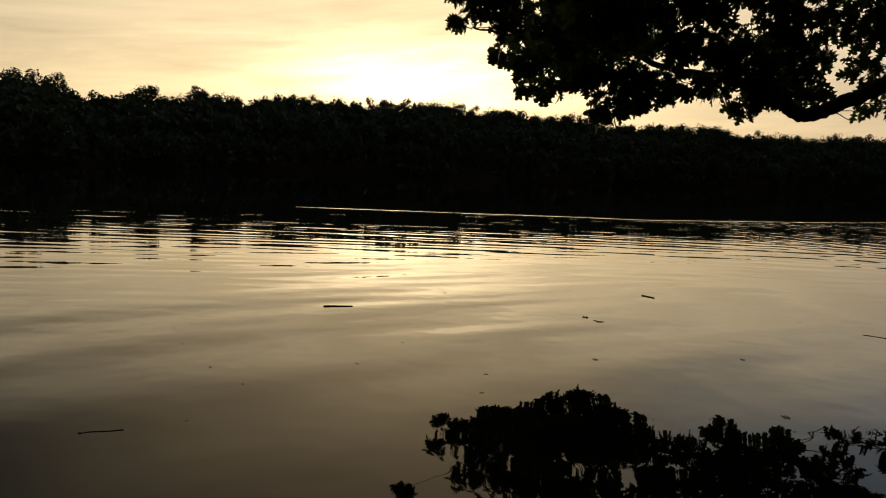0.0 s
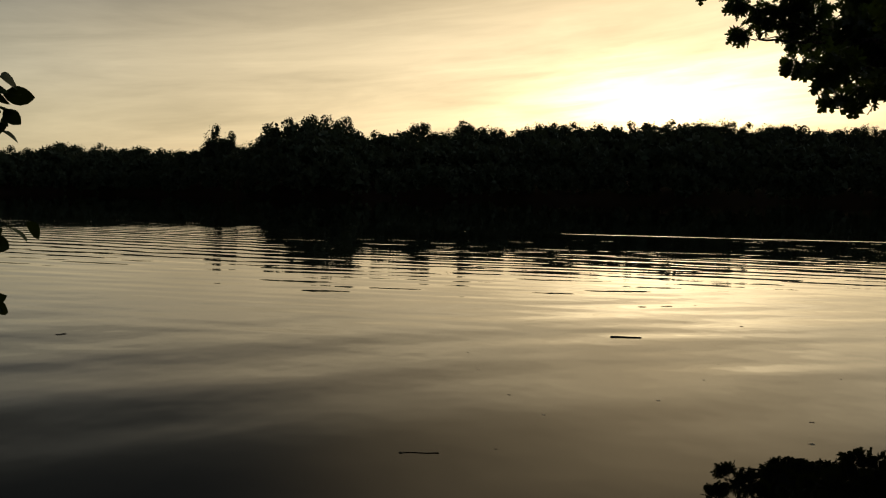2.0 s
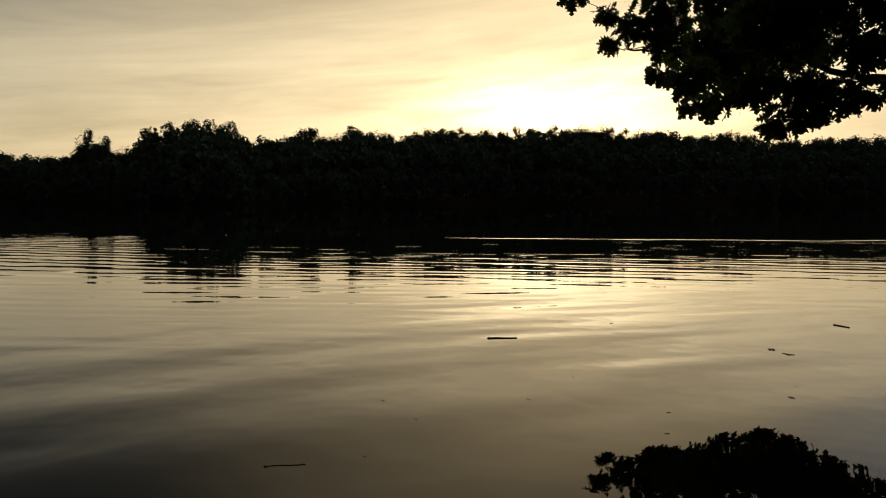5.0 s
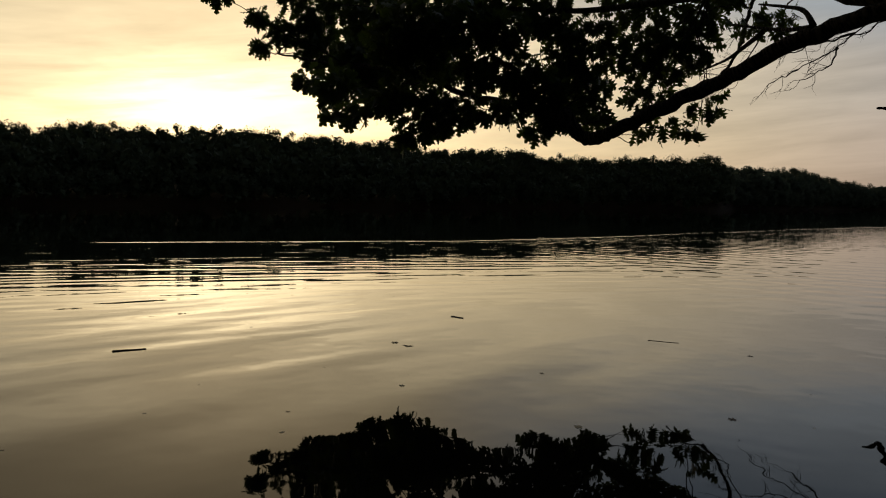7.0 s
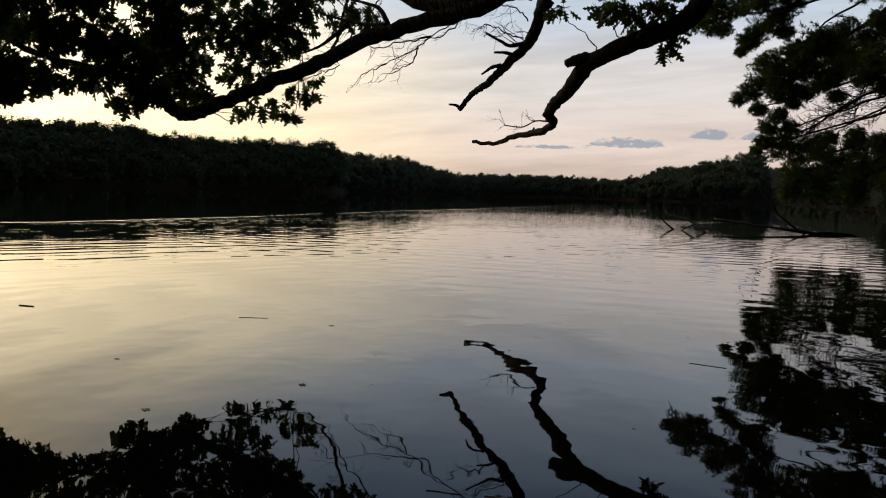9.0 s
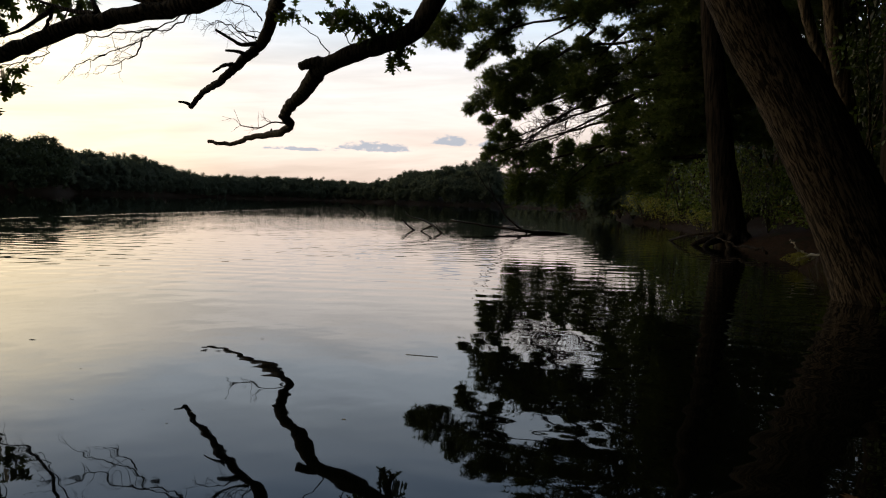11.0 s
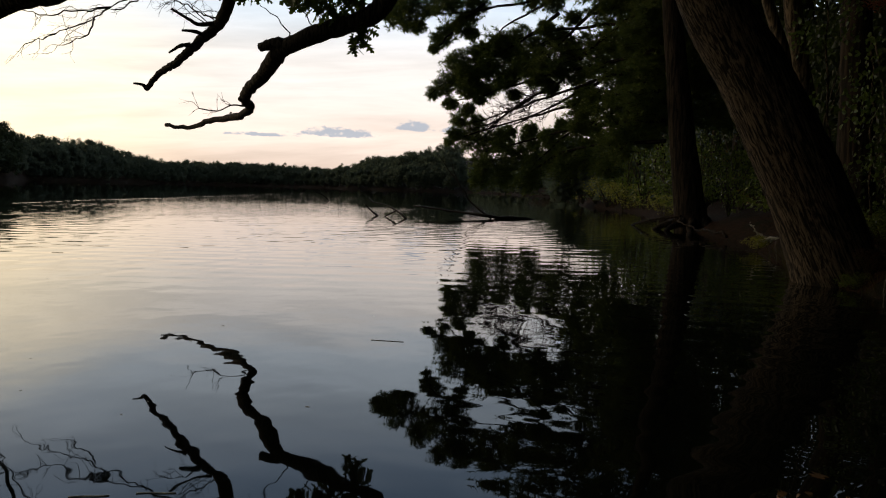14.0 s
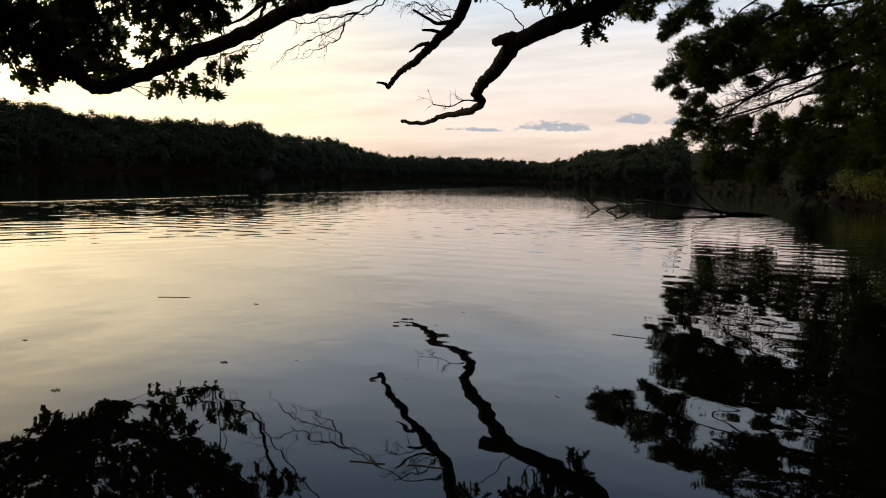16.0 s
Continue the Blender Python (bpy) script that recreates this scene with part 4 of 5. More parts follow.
    sub("twig_mass", join(tw), BARK, "thin leafy twigs")["kind"] = "stuff"
    sets = [oak_leaf_set(s, gen) for s in (SPRAY_TIP, SPRAY_MID, SPRAY_BACK)] + [oak_leaf_set(s, gen, 1050.0, 0.17) for s in (SPRAY_INNER, SPRAY_C, SPRAY_TOP)]
    places, axes, sizes = (np.concatenate(q) for q in zip(*sets))
    pick = np.argsort(places[:, 2] + gen.normal(0, 0.25, len(places)))
    near, rest = pick[:300], pick[300:]
    ob = sub("foliage", scatter(OAK_SHAPE, places[rest], axes[rest], sizes[rest], gen), OAK_LEAF, "dense lobed oak leaves", False)
    ob["kind"] = "stuff"
    # the high crown, above the picture, made wide and dense to shade the bank
    tips = np.array([7.3, 1.6, 9.5]) + in_ball(70, gen, 0.5) * np.array([6.0, 6.0, 3.4])
    # further clumps over the bank, added out of view to darken it
    tips = np.vstack([tips, np.array([13.0, 2.2, 8.9]) + in_ball(46, gen, 0.3) * np.array([4.6, 3.8, 2.4])])
    tips = np.vstack([tips, np.array([7.0, -4.6, 8.2]) + in_ball(56, gen, 0.3) * np.array([5.0, 3.2, 2.6])])
    sub("crown_branchwork", join([tube([(8.0, 2.4, 7.2), tuple((np.array([8.0, 2.4, 7.6]) + q) / 2 + [0, 0, 0.3]), tuple(q)], 0.07, 0.015, 6, 3, gen=gen) for q in tips]), BARK)["kind"] = "stuff"
    high = np.concatenate([q + in_ball(300, gen, 0.2) * 1.15 for q in tips])
    sub("high_crown", scatter(FLAKE_SHAPE, high, gen.normal(0, 1, high.shape) + [0, 0, -0.4], gen.uniform(0.2, 0.34, len(high)), gen), OAK_LEAF, "high crown of oak leaves, out of view, spread wide to shade the bank", False)["kind"] = "stuff"
    one = tri_mesh("leaf", *OAK_SHAPE, OAK_LEAF)
    turn = frames_for(axes[near], gen)
    for p, m, s in zip(places[near], turn, sizes[near]):
        leaf = child("leaf", one, oak)
        leaf.matrix_basis = Matrix.LocRotScale(Vector(p - base), Matrix(m.tolist()), (s, s, s))


build_oak()


# ---- the white pine further along the bank ----
PINE_TRUNK = [(19.86, 1.88, 0.04), (19.83, 2.07, 1.28), (19.81, 2.26, 2.61), (19.79, 2.43, 3.93), (19.76, 2.61, 5.38), (19.73, 2.78, 6.68)]
UPPER_BOUGHS = [[(21.15, 4.79, 6.67), (21.76, 6.65, 6.52), (22.2, 8.64, 6.45), (22.47, 10.72, 6.51), (23.18, 12.77, 6.63)], [(20.51, 3.31, 6.58), (21.29, 5.14, 6.57), (21.82, 6.84, 6.29), (22.14, 8.21, 5.65), (22.25, 8.8, 5.16)], [(20.52, 3.26, 5.38), (21.3, 5.1, 5.54), (21.83, 6.81, 5.54), (22.22, 8.6, 5.07), (22.41, 9.82, 4.41), (22.5, 10.65, 3.89)], [(22.2, 8.64, 6.63), (22.33, 9.45, 6.17), (22.43, 10.17, 5.59), (22.46, 10.48, 5.37)], [(21.6, 6.06, 6.04), (21.97, 7.39, 5.33), (22.29, 9.0, 4.73), (22.41, 9.82, 4.14)]]
LOWER_BOUGHS = [[(20.49, 3.14, 4.62), (21.17, 4.7, 4.47), (21.79, 6.57, 4.27), (22.23, 8.56, 3.84), (22.45, 10.12, 3.61)], [(20.41, 2.93, 3.56), (21.18, 4.66, 3.51), (21.8, 6.53, 3.18), (22.25, 8.53, 2.78), (22.43, 9.77, 2.39)], [(20.44, 2.75, 2.81), (21.19, 4.63, 2.8), (21.81, 6.51, 2.5), (22.18, 8.1, 2.08), (22.3, 8.7, 1.36)], [(20.44, 2.72, 2.28), (21.2, 4.61, 2.2), (21.7, 6.1, 1.91), (21.97, 7.06, 1.3), (22.11, 7.66, 0.94)], [(20.49, 3.11, 4.02), (21.04, 4.28, 3.1), (21.52, 5.55, 2.57), (21.87, 6.68, 1.74), (21.97, 7.06, 1.13)]]
BARE_BOUGHS = [[(20.52, 3.28, 5.83), (21.17, 4.72, 5.1), (21.68, 6.18, 4.08), (22.09, 7.73, 3.21), (22.25, 8.53, 2.82)], [(20.73, 3.63, 4.22), (21.44, 5.41, 3.88), (21.95, 7.13, 3.45), (22.24, 8.54, 3.05)], [(21.24, 4.56, 6.38), (21.59, 5.51, 5.64), (21.89, 6.50, 4.74), (21.99, 6.82, 3.95), (22.06, 7.03, 3.18)], [(21.49, 5.14, 4.93), (21.78, 6.01, 4.11), (22.05, 7.05, 3.65), (22.23, 7.88, 3.20), (22.31, 8.29, 2.84)], [(21.26, 4.45, 4.11), (21.65, 5.54, 3.69), (21.97, 6.67, 3.22), (22.19, 7.62, 2.88)]]
# leafy plumes: middle and size
PLUME_TOP = [(22.0, 11.2, 6.8, 0.42), (22.4, 10.5, 7.3, 0.42), (22.7, 9.8, 7.8, 0.42), (23.0, 9.1, 8.2, 0.42), (22.7, 9.9, 7.0, 0.42), (23.0, 9.1, 7.5, 0.42), (23.3, 8.3, 7.9, 0.42), (23.4, 8.2, 8.4, 0.42), (23.1, 12.3, 6.7, 0.48), (22.6, 11.4, 6.4, 0.49), (22.4, 10.7, 6.7, 0.51), (21.7, 9.7, 6.6, 0.49), (23.1, 10.5, 5.8, 0.37), (22.8, 10.1, 6.0, 0.40), (22.3, 9.4, 6.0, 0.39), (22.6, 9.3, 6.4, 0.45), (22.5, 9.1, 5.8, 0.28), (22.7, 11.9, 6.9, 0.47), (22.6, 9.0, 6.8, 0.45), (23.0, 12.5, 6.8, 0.31), (22.4, 10.4, 5.4, 0.18), (22.4, 11.0, 6.1, 0.29)]
PLUME_TIP = [(22.7, 10.5, 4.0, 0.25), (22.5, 10.0, 4.2, 0.39), (22.6, 9.6, 4.6, 0.51), (22.2, 9.1, 4.0, 0.33), (22.4, 8.9, 4.4, 0.55), (22.0, 8.3, 4.9, 0.59), (22.5, 8.1, 5.4, 0.60), (22.2, 7.7, 4.5, 0.59), (22.2, 7.4, 5.5, 0.53), (22.1, 7.0, 4.9, 0.64), (21.6, 6.6, 4.2, 0.41), (22.6, 8.5, 4.0, 0.28), (23.0, 9.0, 3.8, 0.23), (21.9, 8.9, 4.5, 0.49), (21.7, 7.8, 4.0, 0.23)]
PLUME_MID = [(21.3, 6.1, 4.6, 0.61), (22.0, 6.1, 5.4, 0.47), (21.7, 5.6, 4.4, 0.51), (21.9, 5.5, 5.1, 0.57), (21.7, 5.2, 4.1, 0.41), (21.4, 4.7, 4.5, 0.60), (21.3, 4.5, 5.2, 0.60), (21.0, 4.0, 4.1, 0.68), (21.3, 3.9, 4.9, 0.69), (20.4, 3.4, 5.2, 0.66), (20.6, 3.2, 4.3, 0.66), (21.3, 4.6, 5.9, 0.55), (21.5, 3.8, 6.0, 0.60), (21.1, 4.7, 3.5, 0.39), (21.5, 6.4, 5.6, 0.31), (21.3, 5.0, 3.2, 0.28)]
PLUME_LOW = [(22.8, 9.6, 3.1, 0.34), (22.3, 9.1, 3.4, 0.28), (22.8, 9.0, 3.0, 0.36), (21.9, 9.3, 2.6, 0.27), (22.8, 9.2, 2.5, 0.45), (22.7, 8.6, 2.4, 0.56), (21.9, 8.4, 1.7, 0.48), (22.4, 8.7, 1.2, 0.39), (22.6, 8.0, 2.5, 0.44), (22.2, 7.6, 2.0, 0.64), (22.6, 7.9, 1.3, 0.55), (22.8, 7.1, 2.4, 0.49), (22.1, 6.6, 1.8, 0.63), (22.0, 6.9, 1.2, 0.47), (22.3, 9.7, 2.4, 0.18)]
PLUME_DEEP = [(22.0, 6.0, 2.3, 0.57), (21.7, 5.7, 1.6, 0.61), (21.8, 6.2, 2.5, 0.31), (21.5, 5.0, 2.6, 0.55), (21.7, 5.0, 1.9, 0.61), (20.9, 4.2, 3.1, 0.58), (20.7, 4.0, 2.3, 0.67), (20.1, 3.4, 3.2, 0.65), (21.3, 3.4, 2.6, 0.69), (21.3, 4.3, 1.6, 0.50), (21.2, 3.0, 4.9, 0.58), (20.7, 2.8, 3.6, 0.57), (21.3, 5.2, 2.8, 0.35), (21.0, 3.5, 4.0, 0.58)]
PLUME_RIM = [(22.2, 7.5, 3.8, 0.24), (21.6, 5.4, 3.3, 0.39), (21.8, 5.8, 2.8, 0.31), (21.5, 5.1, 3.7, 0.35), (22.0, 6.9, 2.7, 0.30), (21.8, 6.2, 3.9, 0.25), (22.2, 7.7, 2.7, 0.28)]
PLUME_BACK = [(22.1, 2.8, 6.7, 0.71), (22.1, 2.3, 6.1, 0.71), (22.2, 2.1, 7.0, 0.81), (22.2, 1.6, 6.2, 0.71), (22.2, 1.3, 6.8, 0.81), (22.1, 2.8, 7.6, 0.81), (22.2, 1.9, 8.0, 0.91), (22.3, 1.0, 7.6, 0.91), (22.3, 0.8, 6.4, 0.71), (21.9, 4.0, 8.4, 1.01), (22.1, 2.9, 8.8, 1.12), (22.2, 1.6, 8.9, 1.12), (21.6, 5.1, 8.7, 1.01), (22.1, 2.4, 9.7, 1.22), (22.3, 0.6, 8.5, 1.12)]
PLUME_CROWN = [(22.0, 7.0, 6.6, 0.42), (21.8, 6.3, 6.4, 0.39), (21.7, 6.1, 6.7, 0.52), (21.5, 5.2, 6.6, 0.50), (21.1, 4.1, 6.3, 0.59), (20.7, 3.3, 6.0, 0.57), (20.6, 2.9, 6.2, 0.57), (20.7, 2.5, 5.4, 0.57), (20.7, 2.3, 4.7, 0.57), (21.6, 5.6, 5.9, 0.27), (20.7, 2.2, 3.9, 0.57)]
PLUME_HIGH = [(22.1, 7.8, 7.2, 0.54), (21.5, 6.7, 6.9, 0.62), (21.3, 5.6, 6.8, 0.70), (21.8, 4.7, 7.0, 0.82), (20.9, 3.6, 6.8, 0.77), (22.4, 8.6, 7.5, 0.55), (22.0, 7.4, 7.8, 0.74), (21.4, 5.9, 7.8, 0.81), (21.4, 4.5, 7.8, 0.90), (20.6, 3.0, 6.5, 0.66), (20.4, 2.9, 5.5, 0.56), (22.3, 9.2, 7.3, 0.44)]

PLUME_FILL = [(22.3, 9.7, 3.6, 0.28), (21.9, 9.3, 4.9, 0.44), (22.1, 8.7, 5.2, 0.37), (22.5, 9.3, 4.3, 0.39), (22.1, 8.3, 4.6, 0.35), (22.5, 7.8, 5.1, 0.46), (22.3, 7.8, 4.3, 0.37), (22.0, 7.0, 4.6, 0.46), (22.3, 6.7, 5.3, 0.44), (22.2, 6.3, 4.4, 0.4), (22.0, 8.0, 5.4, 0.35), (22.0, 5.8, 4.9, 0.37), (22.2, 8.7, 4.0, 0.35)]
PLUME_INNER = [(20.8, 1.9, 3.1, 0.78), (20.8, 2.0, 3.9, 0.6), (20.9, 1.9, 4.8, 0.66), (20.8, 2.0, 5.7, 0.74), (20.7, 1.1, 3.0, 0.66), (20.8, 1.4, 4.0, 0.65), (21.2, 1.3, 5.0, 0.77), (20.7, 1.1, 5.6, 0.79), (21.8, 0.5, 3.2, 0.73), (20.6, 0.5, 3.9, 0.73), (20.9, 0.4, 4.8, 0.68), (20.8, 0.4, 5.7, 0.76), (21.2, 0.0, 2.8, 0.79), (21.3, 0.1, 3.7, 0.63), (21.0, 0.0, 4.6, 0.71), (20.6, 2.6, 3.0, 0.79), (20.9, 2.5, 3.7, 0.64), (20.8, 2.5, 5.0, 0.61), (20.8, 2.6, 5.9, 0.71), (21.7, 3.4, 3.7, 0.62), (21.2, 3.1, 4.3, 0.61), (21.3, 3.3, 5.2, 0.79), (21.5, 3.2, 6.5, 0.73)]


def needle_plume(balls, gen, coarse=1.0):
    """Shoots that all reach out over the lake, with bunches of fine needles along each."""
    shoots, places, axes, sizes = [], [], [], []
    for x, y, z, r in balls:
        c = np.array([x, y, z])
        for _ in range(int((34 + 95 * r) / coarse ** 1.7)):
            way = gen.normal(0, 0.55, 3) * [0.8, 1.0, 0.55] + np.array([0.15, 0.7, -0.08])
            way /= np.linalg.norm(way)
            start = c + in_ball(1, gen, 0.0)[0] * r * [0.9, 0.85, 0.75] - way * r * 0.25
            span = r * gen.uniform(0.45, 0.95)
            lift = np.array([0, 0, gen.uniform(-0.05, 0.22) * span])
            if gen.uniform() < 0.4:
                shoots.append(tube([tuple(start), tuple(start + way * span * 0.55 - lift * 0.3), tuple(start + way * span + lift)], 0.008, 0.003, 3, 2, gen=gen))
            for g in np.linspace(0.2, 1.0, int(3 + 5 * span / 0.5)):
                p = start + way * span * g + lift * g * g + gen.normal(0, 0.02, 3)
                k = 7
                places.append(np.repeat(p[None], k, 0))
                axes.append(way[None] * 0.65 + np.array([0, 0, 0.14]) + gen.normal(0, 0.6, (k, 3)))
                sizes.append(gen.uniform(0.09, 0.155, k) * coarse)
    return np.concatenate(places), np.concatenate(axes), np.concatenate(sizes), shoots


def build_pine():
    gen = np.random.default_rng(31)
    base = np.array(PINE_TRUNK[0])
    pine = thing("pine_tree", "white pine with dark trunk and drooping boughs over the water", "tree", PINE_TRUNK[0])

    def sub(name, arrays, mat, label="", smooth=True):
        v, t = arrays
        return child(name, tri_mesh(name, v - base, t, mat, smooth), pine, label)

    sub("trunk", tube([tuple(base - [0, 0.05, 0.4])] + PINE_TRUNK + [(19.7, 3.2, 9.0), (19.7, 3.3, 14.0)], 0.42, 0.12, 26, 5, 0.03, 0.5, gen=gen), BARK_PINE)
    for k, (dx, dy) in enumerate(((-0.9, 0.5), (-0.6, -0.7), (-1.0, -0.1), (-0.2, 0.9), (0.5, -0.9))):
        sub("root", tube([tuple(base + [dx * 0.15, dy * 0.15, 0.42]), tuple(base + [dx * 0.42, dy * 0.42, 0.17]), tuple(base + [dx * 0.75, dy * 0.75 + 0.05, 0.05]), tuple(base + [dx * 1.1, dy * 1.1, -0.12])], 0.13, 0.04, 10, 5, 0.08, gen=gen), BARK_PINE)
    for line in UPPER_BOUGHS + LOWER_BOUGHS:
        sub("bough", tube(line, 0.055, 0.012, 8, 4, 0.06, crook=0.02, gen=gen), BARK_PINE)
    for line in BARE_BOUGHS:
        bare = []
        for p in curve_points(line, 6)[6:]:
            bare += twigs(p, (0.25, 0.9, -0.2), 3, 0.75, 0.011, gen, 0.05, 3)
        sub("bare_bough", tube(line, 0.055, 0.014, 8, 4, 0.06, crook=0.02, gen=gen), BARK_PINE, "bare bough with thin dead twigs")
        sub("twig_mass", join(bare), BARK_PINE)["kind"] = "stuff"
    needle = (np.array([(-0.09, 0, 0), (0.09, 0, 0), (0, 1.0, 0)]), np.array([(0, 1, 2)]))
    for balls in (PLUME_TOP, PLUME_TIP, PLUME_MID, PLUME_LOW, PLUME_DEEP, PLUME_RIM, PLUME_FILL, PLUME_CROWN, PLUME_HIGH, PLUME_BACK, PLUME_INNER):
        p, a, s, shoots = needle_plume(balls, gen, 1.5 if balls in (PLUME_HIGH, PLUME_BACK, PLUME_INNER) else 1.0)
        sub("foliage", scatter(needle, p, a, s, gen), NEEDLE, "soft plumes of dark green needles", False)["kind"] = "stuff"
        sub("branchlet_mass", join(shoots), BARK_PINE)["kind"] = "stuff"
    return pine


build_pine()


# ---- the wooded bank ----
def bush_arrays(gen, count, leaf, flat=0.8):
    """A bush one metre across: stems and a ragged cloud of leaves."""
    stems, spots, ways = [], [], []
    for k in range(12):
        a, r, h = gen.uniform(0, 6.28), gen.uniform(0.05, 0.36), gen.uniform(0.3, 0.95) * flat
        c = np.array([math.cos(a) * r, math.sin(a) * r, h])
        stems.append(tube([(0, 0, 0), c * [0.4, 0.4, 0.55], c], 0.012, 0.003, 5, 3, gen=gen))
        m = count // 12
        b = in_ball(m, gen, 0.3) * gen.uniform(0.12, 0.24)
        spots.append(c + b)
        ways.append(b * 4 + gen.normal(0, 0.5, (m, 3)) + [0, 0, -0.3])
    spots, ways = np.concatenate(spots), np.concatenate(ways)
    spots[:, 2] = np.maximum(spots[:, 2], 0.02)
    return join(stems), scatter(SMALL_SHAPE, spots, ways, gen.uniform(0.6, 1.2, len(spots)) * leaf, gen)


BUSH_KINDS = [bush_arrays(np.random.default_rng(60 + i), n, leaf) for i, (n, leaf) in enumerate([(1200, 0.052), (1500, 0.04), (900, 0.06), (1200, 0.04)])]
BUSH_MESHES = {}


def bush(kind, x, y, wide, tall, mat, label, z=None, name="bush"):
    key = (kind, mat.name)
    if key not in BUSH_MESHES:
        (sv, st), (lv, lt) = BUSH_KINDS[kind]
        BUSH_MESHES[key] = tri_mesh("bush_stems", sv, st, BARK_FAR, True), tri_mesh("bush_leaves", lv, lt, mat)
    b = thing(name, label, "bush", (x, y, (float(land_height(x, y)) if z is None else z) - 0.03), group="bushes on the bank")
    b.scale = (wide, wide, tall)
    b.rotation_euler = (0, 0, random.uniform(0, 6.28))
    child("branchwork", BUSH_MESHES[key][0], b, kind="stuff")
    child("leafage", BUSH_MESHES[key][1], b, kind="stuff")


def wood_tree(x, y, r, tall, lean, gen, label, crown=True, mat=None):
    z = float(land_height(x, y)) - 0.1
    t = thing("tree", label, "tree", (x, y, z), group="trees of the bank woods")
    top = np.array([lean[0], lean[1], tall])
    v, tr = tube([(0, 0, 0), tuple(top * 0.35 + [gen.normal(0, 0.08), gen.normal(0, 0.08), 0]), tuple(top * 0.7), tuple(top)], r, r * 0.35, 14, 5, 0.03, 0.35, gen=gen)
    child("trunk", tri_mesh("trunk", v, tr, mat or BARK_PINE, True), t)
    close = 4 < x < 24 and y > shore_y(x) - 6.2
    if crown:
        limbs, places = [], []
        for k in range(14):
            h = gen.uniform(0.4, 1.0)
            a = gen.uniform(0, 6.28)
            tip = top * h + np.array([math.cos(a), math.sin(a), 0.35]) * gen.uniform(1.0, 2.8)
            limbs.append(tube([tuple(top * h), tuple((top * h + tip) / 2 + [0, 0, 0.15]), tuple(tip)], r * 0.22, 0.012, 6, 3, gen=gen))
            places.append(tip + in_ball(400 if close else 120, gen, 0.2) * gen.uniform(0.9, 1.6))
        p = np.concatenate(places)
        child("branchwork", tri_mesh("branchwork", *join(limbs), BARK, True), t, kind="stuff")
        child("crown", tri_mesh("crown", *scatter(FLAKE_SHAPE, p, gen.normal(0, 1, p.shape) + [0, 0, -0.5], gen.uniform(0.09, 0.17, len(p)) * (1 if close else 2), gen), DIM_WOOD_LEAF), t, kind="stuff")


def climbing_vine(line, spread, count, label):
    """A stem with broad leaves set loosely round it."""
    gen = np.random.default_rng(int(line[0][0] * 50))
    base = np.array(line[0])
    base[2] = float(land_height(base[0], base[1])) - 0.05
    vine = thing("vine", label, "vine", tuple(base))
    local = [(0, 0, 0)] + [tuple(np.array(p) - base) for p in line]
    child("stem", tri_mesh("stem", *tube(local, 0.02, 0.008, 7, 5, 0.08, crook=0.02, gen=gen), BARK, True), vine)
    pts = curve_points(local, 30)
    lumps = pts[gen.integers(8, len(pts), 26)] + gen.normal(0, spread * 0.55, (26, 3))
    p = lumps[gen.integers(0, 26, count)] + gen.normal(0, spread * 0.33, (count, 3))
    axes = gen.normal(0, 0.55, (count, 3)) + [-0.2, 0.25, -0.8]
    child("leafage", tri_mesh("leafage", *scatter(OVAL_SHAPE, p, axes, gen.uniform(0.035, 0.07, count), gen), VINE_LEAF), vine, kind="stuff")


def slim_stem(points, r0, r1, mat, label):
    gen = np.random.default_rng(int(points[0][0] * 100))
    base = np.array(points[0])
    base[2] = float(land_height(base[0], base[1])) - 0.1
    t = thing("tree", label, "tree", tuple(base), group="trees of the bank woods")
    line = [(0, 0, 0)] + [tuple(np.array(p) - base) for p in points[1:]]
    child("trunk", tri_mesh("trunk", *tube(line, r0, r1, 14, 6, 0.03, 0.2, gen=gen), mat, True), t)
    top = np.array(line[-1])
    tips = top + in_ball(9, gen, 0.5) * [1.5, 1.5, 1.0]
    child("branchwork", tri_mesh("branchwork", *join([tube([tuple(top - [0, 0, 1.2]), tuple((top + q) / 2), tuple(q)], r1 * 0.6, 0.008, 6, 3, gen=gen) for q in tips]), mat, True), t, kind="stuff")
    p = np.concatenate([q + in_ball(120, gen, 0.2) * 0.8 for q in tips])
    child("crown", tri_mesh("crown", *scatter(FLAKE_SHAPE, p, gen.normal(0, 1, p.shape), gen.uniform(0.1, 0.18, len(p)), gen), BANK_LEAF), t, kind="stuff")


